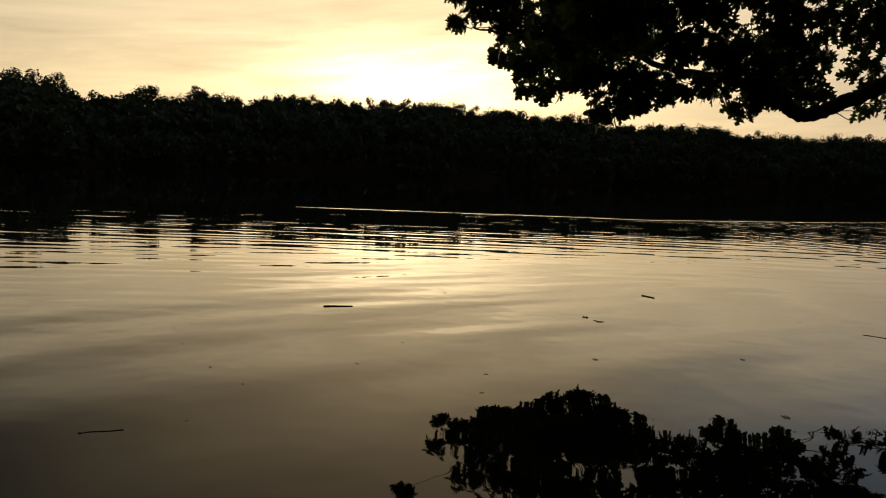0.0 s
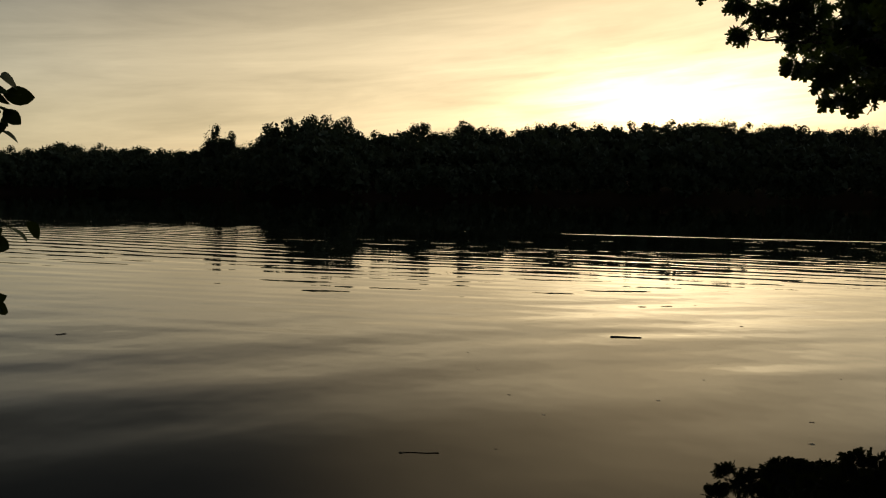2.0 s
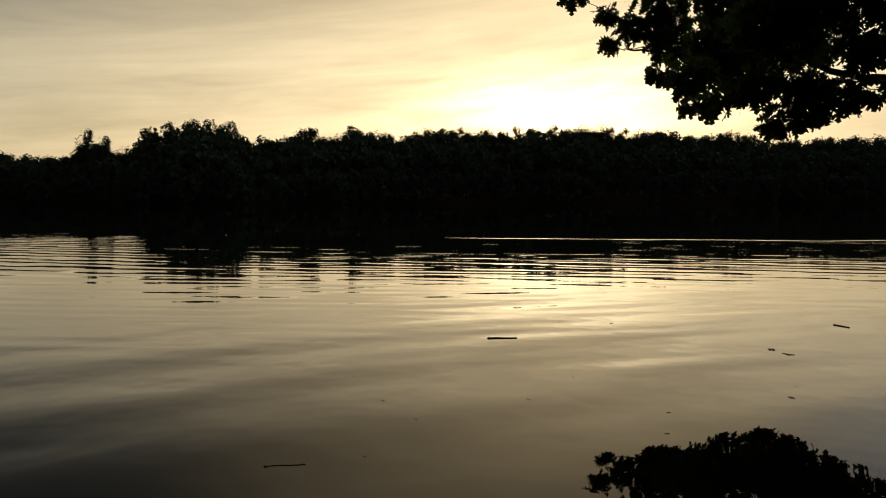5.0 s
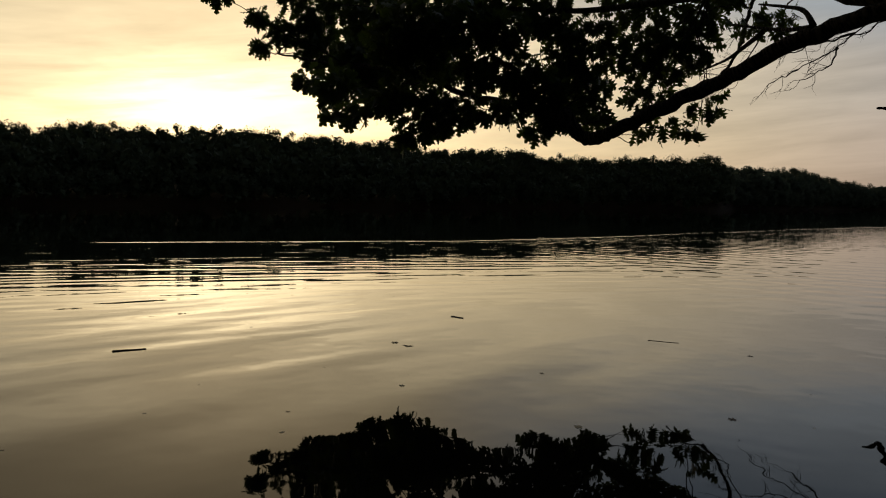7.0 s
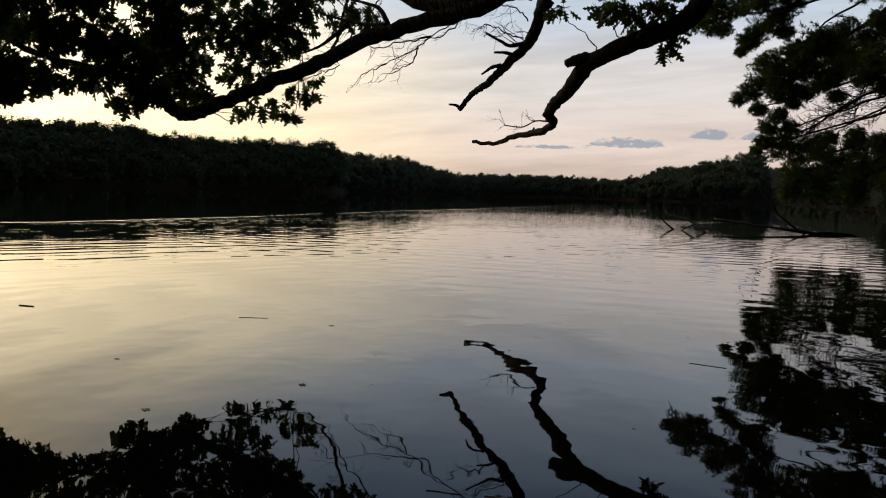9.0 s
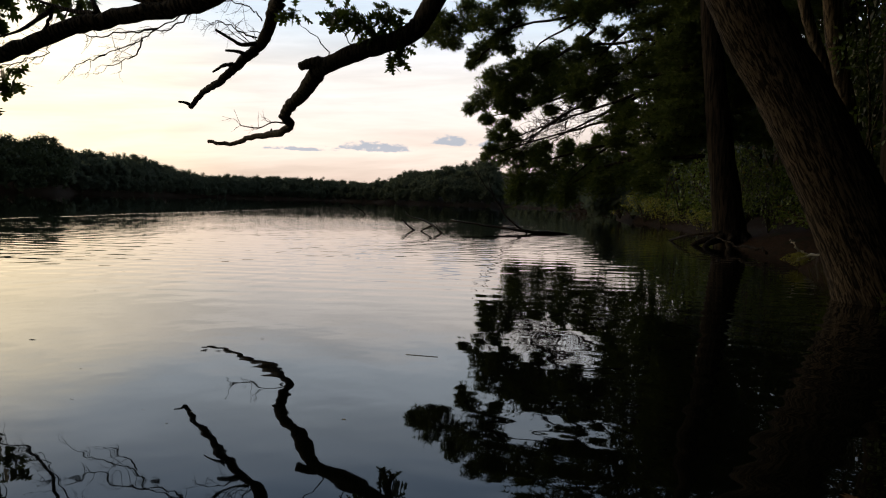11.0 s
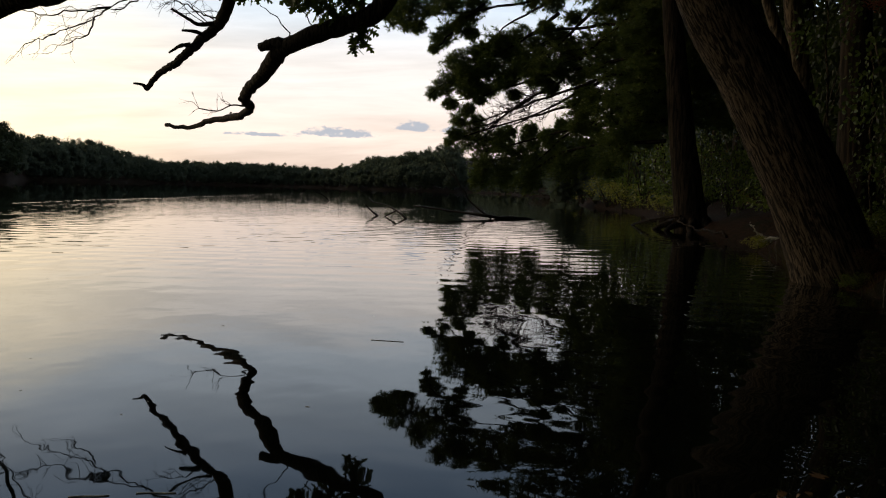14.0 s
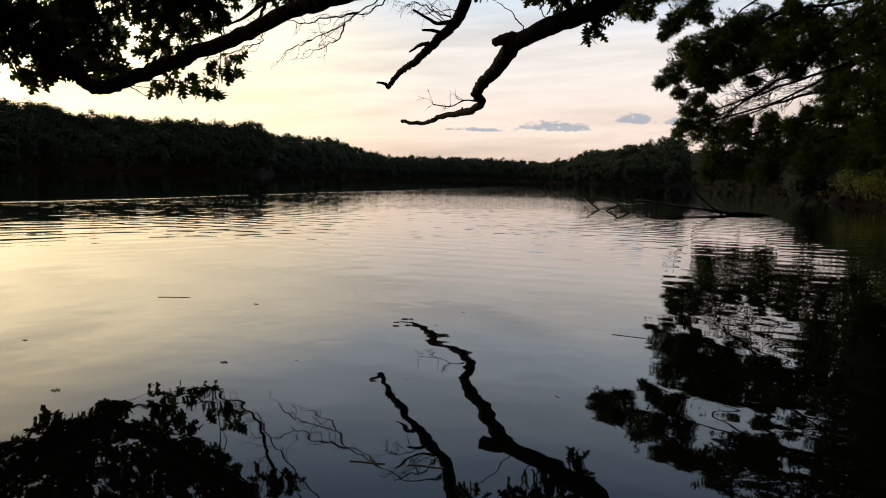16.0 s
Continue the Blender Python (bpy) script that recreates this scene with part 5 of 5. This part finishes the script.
def build_bank_woods():
    gen = np.random.default_rng(77)
    # slim stems just behind the leaning oak
    slim_stem([(10.55, -0.45, 0), (10.5, -0.25, 1.6), (10.28, -0.13, 2.54), (10.17, 0.16, 3.46), (10.0, 0.7, 6.0), (9.9, 1.0, 9.0)], 0.085, 0.05, YOUNG_BARK, "slim grey-barked tree behind the leaning oak")
    slim_stem([(11.2, -0.75, 0), (11.08, -0.51, 1.36), (10.88, -0.38, 2.19), (10.68, -0.14, 3.58), (10.5, 0.1, 6.5), (10.4, 0.3, 9.5)], 0.14, 0.08, YOUNG_BARK, "young tree with furrowed brown bark behind the oak")
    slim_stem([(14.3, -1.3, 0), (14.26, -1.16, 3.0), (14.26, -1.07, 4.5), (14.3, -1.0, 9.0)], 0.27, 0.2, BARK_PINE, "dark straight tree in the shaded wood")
    slim_stem([(9.75, -1.55, 0), (9.72, -1.47, 2.2), (9.73, -1.39, 3.3), (9.7, -1.3, 5.5)], 0.022, 0.012, BARK, "thin pale sapling in the dark understory")
    # left-shore trees (x below -4) are unseen, added to block side sky
    for x, back in ((17, 3.0), (21.5, 2.6), (23, 4.5), (26, 3.0), (29, 4.0), (33, 3.0), (38, 3.5), (44, 3.0), (50, 4.0), (58, 3.0), (68, 4.0), (13, 5.0), (10.5, 6.0), (7.5, 5.5), (5.5, 4.5), (8, 9), (12, 9), (17, 8), (22, 9), (30, 9), (4, 8), (2, 5), (-2, 5), (-6, 4), (-5, 9), (1, 10), (-9, 3.5), (15, 6), (19, 5.5), (-7, 1.0), (-10, 1.2), (-13, 1.5), (-17, 2.0), (-4.6, 1.8), (-22, 2.5)):
        wood_tree(x, shore_y(x) - back, gen.uniform(0.14, 0.3), gen.uniform(9, 14), (gen.normal(0, 0.5), gen.normal(0.3, 0.5)), gen, "tall broadleaf tree of the bank woods, left ones added unseen for shade")
    # bushes at the water's edge
    for x, back, wide, tall, kind, mat, label in (
            (55, 0.2, 3.4, 3.2, 1, YELLOW_LEAF, "yellowing bush overhanging the lake"), (51, 0.4, 4.0, 4.4, 3, BANK_LEAF, "broad green bush along the shore"),
            (46, 0.1, 3.2, 2.3, 1, YELLOW_LEAF, "yellow-green bush at the water's edge"), (43.5, 0.5, 4.4, 4.8, 3, BANK_LEAF, "leafy green bush on the shore"),
            (41.5, 0.0, 3.0, 2.0, 1, YELLOW_LEAF, "low yellow-green bush touching the water"), (38, 0.3, 4.0, 4.6, 3, BANK_LEAF, "tall leafy bush beside the pine"),
            (33, 0.3, 3.2, 3.4, 3, BANK_LEAF, "green bush hanging over the water's edge"), (30, -0.1, 1.9, 1.3, 1, YELLOW_LEAF, "bright yellowing bush dipping into the cove"),
            (26.5, 0.7, 2.6, 3.2, 3, BANK_LEAF, "tall shaded bush behind the pine"), (62, 0.8, 7.0, 5.5, 3, BANK_LEAF, "large shore bush in dull green"),
            (72, 1.2, 8.0, 6.0, 3, BANK_LEAF, "large shore bush in dull green"), (158, 1.0, 10.0, 2.4, 1, RUSSET, "low russet shrubs along the distant shore"), (166, 0.5, 9.0, 2.0, 1, RUSSET, "low russet shrubs along the distant shore"),
            (16.5, 1.2, 2.0, 1.2, 0, BANK_LEAF, "low green bush between the trunks"), (20.2, 0.9, 1.6, 2.2, 1, BANK_LEAF, "green bush beside the pine trunk"),
            (15.3, 2.4, 3.4, 5.6, 3, SHADED_LEAF, "tall bush with leaves coloured dark for the wood's shade"), (17.0, 1.6, 2.8, 5.2, 3, SHADED_LEAF, "tall bush with leaves coloured dark for the wood's shade"),
            (13.6, 0.9, 1.2, 0.7, 0, BANK_LEAF, "low bush on the root-bound bank")):
        bush(kind, x, shore_y(x) - back, wide, tall, mat, label)
    # undergrowth behind the oak, and the vine that climbs beside it
    climbing_vine([(10.75, -0.75, 0.3), (10.6, -0.7, 1.2), (10.45, -0.62, 2.2), (10.4, -0.55, 3.2), (10.3, -0.5, 4.4)], 0.32, 1300, "climbing vine with broad green leaves on a stem")
    climbing_vine([(10.1, -1.15, 0.3), (9.95, -1.1, 1.1), (9.85, -1.05, 2.0), (9.9, -1.0, 2.7)], 0.34, 700, "tangled green vine beside the oak")
    climbing_vine([(8.5, -2.05, 0.4), (8.3, -1.9, 1.2), (8.16, -1.76, 1.75), (8.05, -1.6, 1.9)], 0.26, 150, "arching spray of green leaves in the shade")
    by_the_oak = ((12.0, -1.9, 1.8, 2.6, 3), (9.4, -2.2, 1.4, 1.1, 1), (10.8, -2.6, 2.2, 2.2, 1), (8.9, -3.0, 1.6, 1.2, 0), (8.1, -2.5, 1.3, 0.8, 1), (8.6, -3.8, 2.2, 2.0, 1), (7.0, -3.6, 2.0, 1.6, 3), (6.6, -2.7, 1.3, 0.8, 0), (5.6, -3.4, 1.7, 1.1, 1), (11.8, -3.5, 3.0, 3.0, 3), (13.8, -2.9, 2.8, 2.6, 1), (9.4, -5.2, 3.0, 3.4, 3), (6.5, -5.2, 3.0, 2.6, 3), (12.5, -5.5, 3.6, 4.0, 3), (16, -3.5, 3.6, 3.2, 3), (19, -1.5, 3.6, 3.0, 3))
    # bushes at negative x are out of view, added to cut light from the left
    bank_and_sky_screen = ((4.6, -4.6, 2.4, 2.0, 3), (24, 1.0, 4, 3.6, 3), (29, 2.5, 4.5, 4, 3), (-4.5, -1.2, 3.0, 2.6, 3), (-3.6, -3.2, 3.2, 3.0, 3), (-6.4, 0.6, 3.2, 3.0, 3), (-9.5, 2.5, 3.6, 3.4, 3), (-7.5, 2.4, 3.0, 4.0, 3), (-11, 4.4, 4.0, 4.5, 3), (-15, 6.3, 5.0, 5.0, 3), (-20, 8.6, 6.0, 6.0, 3))
    # undergrowth gets the near-black leaf, its shade painted in
    for x, y, wide, tall, kind in by_the_oak + bank_and_sky_screen:
        bush(kind, x, y, wide, tall, SHADED_LEAF, "bank undergrowth coloured dark for shade, some of it unseen to block sky")
    for x, y, wide, tall in ((9.84, -1.19, 0.7, 0.45), (10.42, -1.49, 0.9, 0.60), (8.56, -0.88, 0.5, 0.30), (9.18, -1.68, 0.8, 0.50), (7.16, -1.65, 0.7, 0.45), (5.75, -1.54, 0.6, 0.50), (7.61, -1.34, 0.5, 0.30)):
        bush(0, x, y, wide, tall, BANK_LEAF, "low leafy sprigs among the grass of the bank")
    for x, y, wide, tall, mat in ((8.45, -1.0, 0.5, 0.3, RUSSET), (8.25, -0.9, 0.35, 0.2, BANK_LEAF), (8.6, -1.25, 0.5, 0.35, RUSSET)):
        bush(0, x, y, wide, tall, mat, "dry tuft of leaves at the foot of the oak")
    bush(0, 9.5, -1.15, 0.75, 0.22, RED_LEAF, "spray of reddened leaves in the shade", z=2.86, name="red_leaved_branch")
    bush(0, 9.3, -1.75, 0.8, 0.2, RED_LEAF, "spray of reddened leaves in the shade", z=2.95, name="red_leaved_branch")


build_bank_woods()


def grass_patch(name, spots, tall, gen, label):
    """Tufts of narrow bending blades."""
    blades = blade([(0.012, 0.0), (0.011, 0.4), (0.007, 0.8), (0.0, 1.0)], 0.1, 0.5)
    p = np.array(spots)
    axes = gen.normal(0, 0.35, (len(p), 3)) + np.array([0, 0.1, 1.0])
    ob = new(name, tri_mesh(name, *scatter(blades, p, axes, gen.uniform(0.5, 1.2, len(p)) * tall, gen), GRASS))
    tagged(ob, label, "grass", kind="stuff")


def build_grass():
    gen = np.random.default_rng(91)
    spots = []
    while len(spots) < 1500:
        x = gen.uniform(4.2, 11.5)
        y = shore_y(x) - abs(gen.normal(0, 0.55)) + 0.05
        spots.append((x, y, float(land_height(x, y)) - 0.02))
    grass_patch("bank_grass", spots, 0.27, gen, "dry and green grass along the dark water's edge")
    litter = []
    while len(litter) < 900:
        x = gen.uniform(-3, 3)
        y = shore_y(x) - abs(gen.normal(0, 0.6)) - 0.02
        litter.append((x, y, float(land_height(x, y)) + 0.012))
    while len(litter) < 1350:
        a, r = gen.uniform(88.5, 114), gen.uniform(1.8, 2.26)
        x, y = 0.28 + r * math.sin(radians(a)), -0.35 + r * math.cos(radians(a))
        litter.append((x, y, max(float(land_height(x, y)), 0.0) + gen.uniform(0.008, 0.03)))
    p = np.array(litter)
    broad = np.where(np.arange(len(p)) < 900, 1.0, 0.6)
    flat = np.stack([gen.normal(0, 1, len(p)), gen.normal(0, 1, len(p)), gen.normal(0, 0.15, len(p))], 1)
    ob = new("leaf_litter", tri_mesh("leaf_litter", *scatter(OAK_SHAPE, p, flat, gen.uniform(0.025, 0.055, len(p)) * broad, gen), LITTER))
    tagged(ob, "brown fallen leaves and bark on the bank", "leaf litter", kind="stuff")


build_grass()


# ---- the shrub whose leaves hang into view ----
def build_shore_shrub():
    gen = np.random.default_rng(15)
    root = np.array([-3.05, 1.15, float(land_height(-3.05, 1.15))])
    shrub = thing("alder_shrub", "shoreline alder with round dark leaves overhanging the water", "shrub", tuple(root))
    one = tri_mesh("leaf", *OVAL_SHAPE, SHRUB_LEAF)
    high_sprigs = [[(-2.79, 1.64, 0.94), (-2.72, 1.76, 1.02), (-2.68, 1.81, 1.06), (-2.64, 1.86, 1.08), (-2.59, 1.92, 1.07), (-2.57, 1.94, 1.12), (-2.56, 1.95, 1.18), (-2.56, 1.95, 1.22)], [(-2.79, 1.64, 1.02), (-2.73, 1.74, 1.11), (-2.7, 1.78, 1.17), (-2.71, 1.78, 1.24), (-2.72, 1.75, 1.28)], [(-2.75, 1.62, 1.01), (-2.68, 1.73, 1.09), (-2.64, 1.77, 1.13), (-2.63, 1.79, 1.15)], [(-2.8, 1.63, 0.76), (-2.75, 1.72, 0.72), (-2.69, 1.8, 0.67), (-2.64, 1.86, 0.67), (-2.58, 1.92, 0.69), (-2.55, 1.97, 0.72)], [(-2.71, 1.58, 0.72), (-2.64, 1.69, 0.7), (-2.63, 1.79, 0.65), (-2.58, 1.86, 0.66)]]
    low_sprigs = [[(-2.8, 1.62, 0.52), (-2.73, 1.74, 0.47), (-2.67, 1.82, 0.45), (-2.63, 1.88, 0.45), (-2.6, 1.9, 0.47)], [(-2.71, 1.59, 0.5), (-2.64, 1.69, 0.43), (-2.59, 1.76, 0.41), (-2.56, 1.8, 0.38), (-2.56, 1.8, 0.35)], [(-2.71, 1.58, 0.38), (-2.58, 1.6, 0.31), (-2.56, 1.62, 0.25), (-2.57, 1.61, 0.19)], [(-2.43, 1.37, 0.1), (-2.33, 1.44, 0.05), (-2.24, 1.47, 0.01), (-2.21, 1.52, -0), (-2.19, 1.55, 0.02)], [(-2.39, 1.34, 0.02), (-2.34, 1.43, 0.03), (-2.32, 1.46, 0.07), (-2.3, 1.48, 0.03)]]
    for s in high_sprigs + low_sprigs:
        line = [tuple(np.array([0, 0, 0.0]))] + [tuple(np.array(p) - root) for p in s]
        twig = child("branch", tri_mesh("branch", *tube(line, 0.006, 0.0015, 6, 4, 0.06, gen=gen), BARK, True), shrub)
        pts = curve_points(s, 3)
        for q in pts[4:]:
            for _ in range(int(gen.integers(1, 4))):
                size = gen.uniform(0.05, 0.095)
                way = gen.normal(0, 0.6, 3) + np.array([0.3, 0.25, -0.45])
                m = frames_for(way[None], gen)[0]
                leaf = child("leaf", one, twig)
                leaf.matrix_basis = Matrix.LocRotScale(Vector(q + gen.normal(0, 0.028, 3) + way * 0.012 - root), Matrix(m.tolist()), (size, size, size))


build_shore_shrub()


def bare_stems():
    gen = np.random.default_rng(16)
    lines = [[(-2.48, 1.39, 0.02), (-2.57, 1.53, 0.33), (-2.54, 1.56, 0.27), (-2.52, 1.59, 0.19), (-2.51, 1.61, 0.12), (-2.46, 1.59, 0.04), (-2.4, 1.52, -0.02)], [(-2.51, 1.61, 0.14), (-2.49, 1.63, 0.16), (-2.48, 1.66, 0.17)], [(-2.46, 1.59, 0.04), (-2.45, 1.61, 0.05), (-2.43, 1.64, 0.06)], [(-2.52, 1.6, 0.32), (-2.54, 1.65, 0.38), (-2.58, 1.68, 0.43)]]
    base = np.array(lines[0][0])
    stem = thing("dead_stem", "thin bare dead stems leaning out over the water", "dead stem", tuple(base))
    for k, line in enumerate(lines):
        child("stem" if k == 0 else "spur", tri_mesh("stem", *tube([tuple(np.array(p) - base) for p in line], 0.0035 if k == 0 else 0.003, 0.0015, 5, 4, 0.08, crook=0.004, gen=gen), DEAD, True), stem)


bare_stems()


# ---- dead wood lying in the lake ----
def build_snags():
    gen = np.random.default_rng(3)
    snag = thing("fallen_tree", "bare dead tree fallen into the lake, branches above water", "fallen tree", (21.5, 7.9, 0))
    base = np.array([21.5, 7.9, 0.0])
    lines = [("stem", [(22.9, 6.7, -0.10), (22.3, 7.3, 0.03), (21.5, 7.95, 0.06), (21.5, 9.3, 0.2), (21.6, 10.6, 0.3)], 0.07, 0.025),
             ("branch", [(21.5, 7.9, 0.02), (21.5, 8.6, 0.5), (21.5, 9.0, 1.05), (21.5, 9.35, 1.45), (21.5, 9.75, 1.95)], 0.035, 0.012),
             ("branch", [(21.5, 9.05, 1.12), (21.5, 9.2, 1.45), (21.5, 9.3, 1.75)], 0.018, 0.008)]
    for name, line, a, b in lines:
        child(name, tri_mesh(name, *tube([tuple(np.array(p) - base) for p in line], a, b, 8, 4, 0.08, crook=0.015, gen=gen), WET_WOOD, True), snag)
    low = thing("sunken_branch", "dark waterlogged branch arching out of the lake", "branch", (18.9, 9.4, 0))
    b2 = np.array([18.9, 9.4, 0.0])
    for line in ([(18.8, 9.3, -0.1), (19.0, 9.75, 0.16), (19.3, 10.3, 0.33), (19.5, 10.9, 0.42), (19.6, 11.1, 0.55)], [(19.1, 9.9, 0.2), (19.4, 10.3, 0.08), (19.5, 10.6, -0.05)], [(19.9, 10.9, -0.05), (19.8, 11.15, 0.16), (19.7, 11.3, 0.33)]):
        child("branch", tri_mesh("branch", *tube([tuple(np.array(p) - b2) for p in line], 0.032, 0.012, 7, 4, 0.08, gen=gen), WET_WOOD, True), low)
    far = thing("sunken_branch", "small dead stick standing out of the open water", "branch", (38, 24.6, 0))
    child("branch", tri_mesh("branch", *tube([(0, 0, -0.2), (-0.2, 0.3, 0.25), (-0.6, 0.7, 0.5)], 0.04, 0.015, 6, 4, 0.08, gen=gen), WET_WOOD, True), far)
    log = thing("log", "dark log lying from the pine's foot into the water", "log", (19.5, 2.1, 0.0))
    child("bark", tri_mesh("bark", *tube([(0, 0, 0.36), (0.5, 0.72, 0.25), (1.6, 1.3, 0.1), (2.6, 1.75, -0.05)], 0.035, 0.03, 10, 5, 0.05, gen=gen), BARK_PINE, True), log)
    root = thing("root", "pale bare root along the bank edge", "root", (15.5, 0.75, 0.05))
    child("root_wood", tri_mesh("root_wood", *tube([(0, 0, 0.05), (0.8, 0.35, 0.12), (1.8, 0.75, 0.08), (2.6, 1.25, 0.22)], 0.03, 0.016, 8, 5, 0.1, crook=0.02, gen=gen), BARK_PINE, True), root)


build_snags()


# ---- what floats ----
def floating_stick(name, label, category, a, b, r0, r1, mat, z=0.004, knob=0.0):
    a, b = np.array([*a, z]), np.array([*b, z])
    gen = np.random.default_rng(int(abs(a[0] * 1000)) + 1)
    ob = thing(name, label, category, tuple(a))
    line = [(0, 0, 0), tuple((b - a) * 0.3 + [0, 0.004, 0]), tuple((b - a) * 0.7 + [0, -0.003, 0]), tuple(b - a)]
    v, t = tube(line, r0, r1, 8, 5, 0.06, gen=gen)
    child("stem", tri_mesh("stem", v, t, mat, True), ob)
    if knob:
        bm = bmesh.new()
        bmesh.ops.create_icosphere(bm, subdivisions=2, radius=knob)
        for q in bm.verts:
            q.co = Vector((q.co.x * 1.6, q.co.y, q.co.z * 0.7)) * (1 + 0.2 * noise.noise(q.co * 60))
        part("knot", bm, mat, ob)
        bm = bmesh.new()
        bmesh.ops.create_icosphere(bm, subdivisions=2, radius=knob * 0.75)
        for q in bm.verts:
            q.co = Vector((q.co.x * 1.9, q.co.y, q.co.z * 0.7)) * (1 + 0.25 * noise.noise(q.co * 60)) + Vector(b - a)
        part("knot", bm, mat, ob)
    return ob


def floating_leaf(label, x, y, size, turn, mat, shape=None, lift=0.25):
    v, t = shape or OAK_SHAPE
    w = v.copy()
    w[:, 2] = 0.12 + lift * (w[:, 0] ** 2) * 2 + 0.1 * np.sin(w[:, 1] * 3)
    w = np.vstack([w, w - [0, 0, 0.03]])
    tt = np.vstack([t, t[:, ::-1] + len(v)])
    ob = new("floating_leaf", tri_mesh("floating_leaf", w * [size, size, size * 0.5], tt, mat))
    ob.location, ob.rotation_euler = (x, y, -0.0075 * size / 0.08), (0, 0, radians(turn))
    tagged(ob, label, "leaf", "leaves afloat")


floating_stick("floating_stick", "dark thick stick floating on the lake", "stick", (-0.702, 4.575), (-0.546, 4.611), 0.0065, 0.0042, WET_WOOD, 0.001, 0.0095)
floating_stick("floating_straw", "pale reed straw floating near the shore", "straw", (-1.142, 2.230), (-1.028, 2.271), 0.0014, 0.0016, STRAW, 0.001, 0.0045)
floating_stick("floating_straw", "thin dry straw lying on the water", "straw", (2.548, 4.265), (2.694, 4.139), 0.002, 0.0015, WET_WOOD, 0.001)
floating_stick("floating_straw", "thin dark reed lying on the water", "straw", (3.788, 1.756), (3.837, 1.579), 0.0018, 0.0018, STRAW, 0.001)
floating_stick("floating_straw", "short brown straw afloat", "straw", (1.566, 5.496), (1.632, 5.396), 0.005, 0.004, WET_WOOD, 0.002)
floating_stick("floating_straw", "pale straw afloat under the dead limb", "straw", (1.607, 1.391), (1.665, 1.308), 0.002, 0.002, STRAW, 0.001)
floating_stick("floating_straw", "pale straw afloat beside another", "straw", (1.708, 1.258), (1.761, 1.170), 0.002, 0.002, STRAW, 0.001)
floating_leaf("curled dark leaf floating on the water", 1.985, 2.574, 0.055, 70, WET_WOOD)
floating_leaf("small dark leaf floating far out", 2.901, 3.688, 0.05, 100, WET_WOOD)
floating_leaf("dark leaf scrap in a drifting row", 0.971, 4.511, 0.075, 80, WET_WOOD)
floating_leaf("dark leaf scrap in a drifting row", 1.007, 4.352, 0.068, 20, WET_WOOD)
floating_leaf("tiny leaf scrap in a drifting row", 0.995, 4.430, 0.045, 130, WET_WOOD)
floating_leaf("small dark scrap afloat", 0.088, 5.283, 0.04, 75, WET_WOOD)
floating_leaf("small leaf scrap afloat", 1.533, 3.526, 0.04, 85, WET_WOOD)
floating_leaf("small pale scrap afloat", 0.778, 3.430, 0.045, 95, STRAW)
floating_leaf("pale bit of scum afloat", 0.177, 2.803, 0.03, 40, FOAM)
floating_leaf("pale curled leaf afloat", 1.326, 2.627, 0.055, 85, STRAW)
floating_leaf("dark curled leaf floating off the shrub", -3.756, 3.380, 0.085, 60, WET_WOOD)
floating_leaf("brown fallen leaf floating by the bank", 2.808, -0.423, 0.07, 60, LITTER)
floating_leaf("brown curled leaf floating by the bank", 3.050, -0.799, 0.075, 10, LITTER, None, 0.8)
spread = np.random.default_rng(12)
for _ in range(46):
    r, a = spread.uniform(2.4, 9.0), spread.uniform(-70, 25)
    fx, fy = polar(a, r)
    if shore_gap(fx, fy)[0] > 0.3:
        floating_leaf("tiny drifting speck of leaf", fx, fy, spread.uniform(0.012, 0.028), spread.uniform(0, 360), (WET_WOOD, STRAW, FOAM)[int(spread.integers(0, 3))])

# a broken, barkless branch with yellowing leaves at the water's edge
def build_driftwood():
    gen = np.random.default_rng(44)
    drift = thing("broken_branch", "pale barkless broken branch lying at the water's edge", "branch", (13.4, 0.1, 0.1))
    for name, line, a, b in (("stem", [(0.02, -0.42, 0.04), (0.0, -0.2, 0.10), (-0.02, 0.0, 0.05), (-0.03, 0.04, 0.0)], 0.04, 0.02),
                             ("fork", [(0.0, -0.12, 0.08), (-0.01, -0.02, 0.15), (-0.03, 0.06, 0.19), (-0.05, 0.13, 0.29), (-0.05, 0.16, 0.36)], 0.022, 0.003),
                             ("stub", [(0.0, -0.18, 0.08), (-0.06, -0.12, 0.0), (-0.12, -0.06, -0.12)], 0.03, 0.02)):
        child(name, tri_mesh(name, *tube(line, a, b, 9, 5, 0.16, crook=0.012, gen=gen), PEELED, True), drift)


build_driftwood()
bush(0, 13.25, 0.12, 0.6, 0.3, YELLOW_LEAF, "sprig of yellowing leaves dipping in the water", z=0.02, name="yellow_sprig")
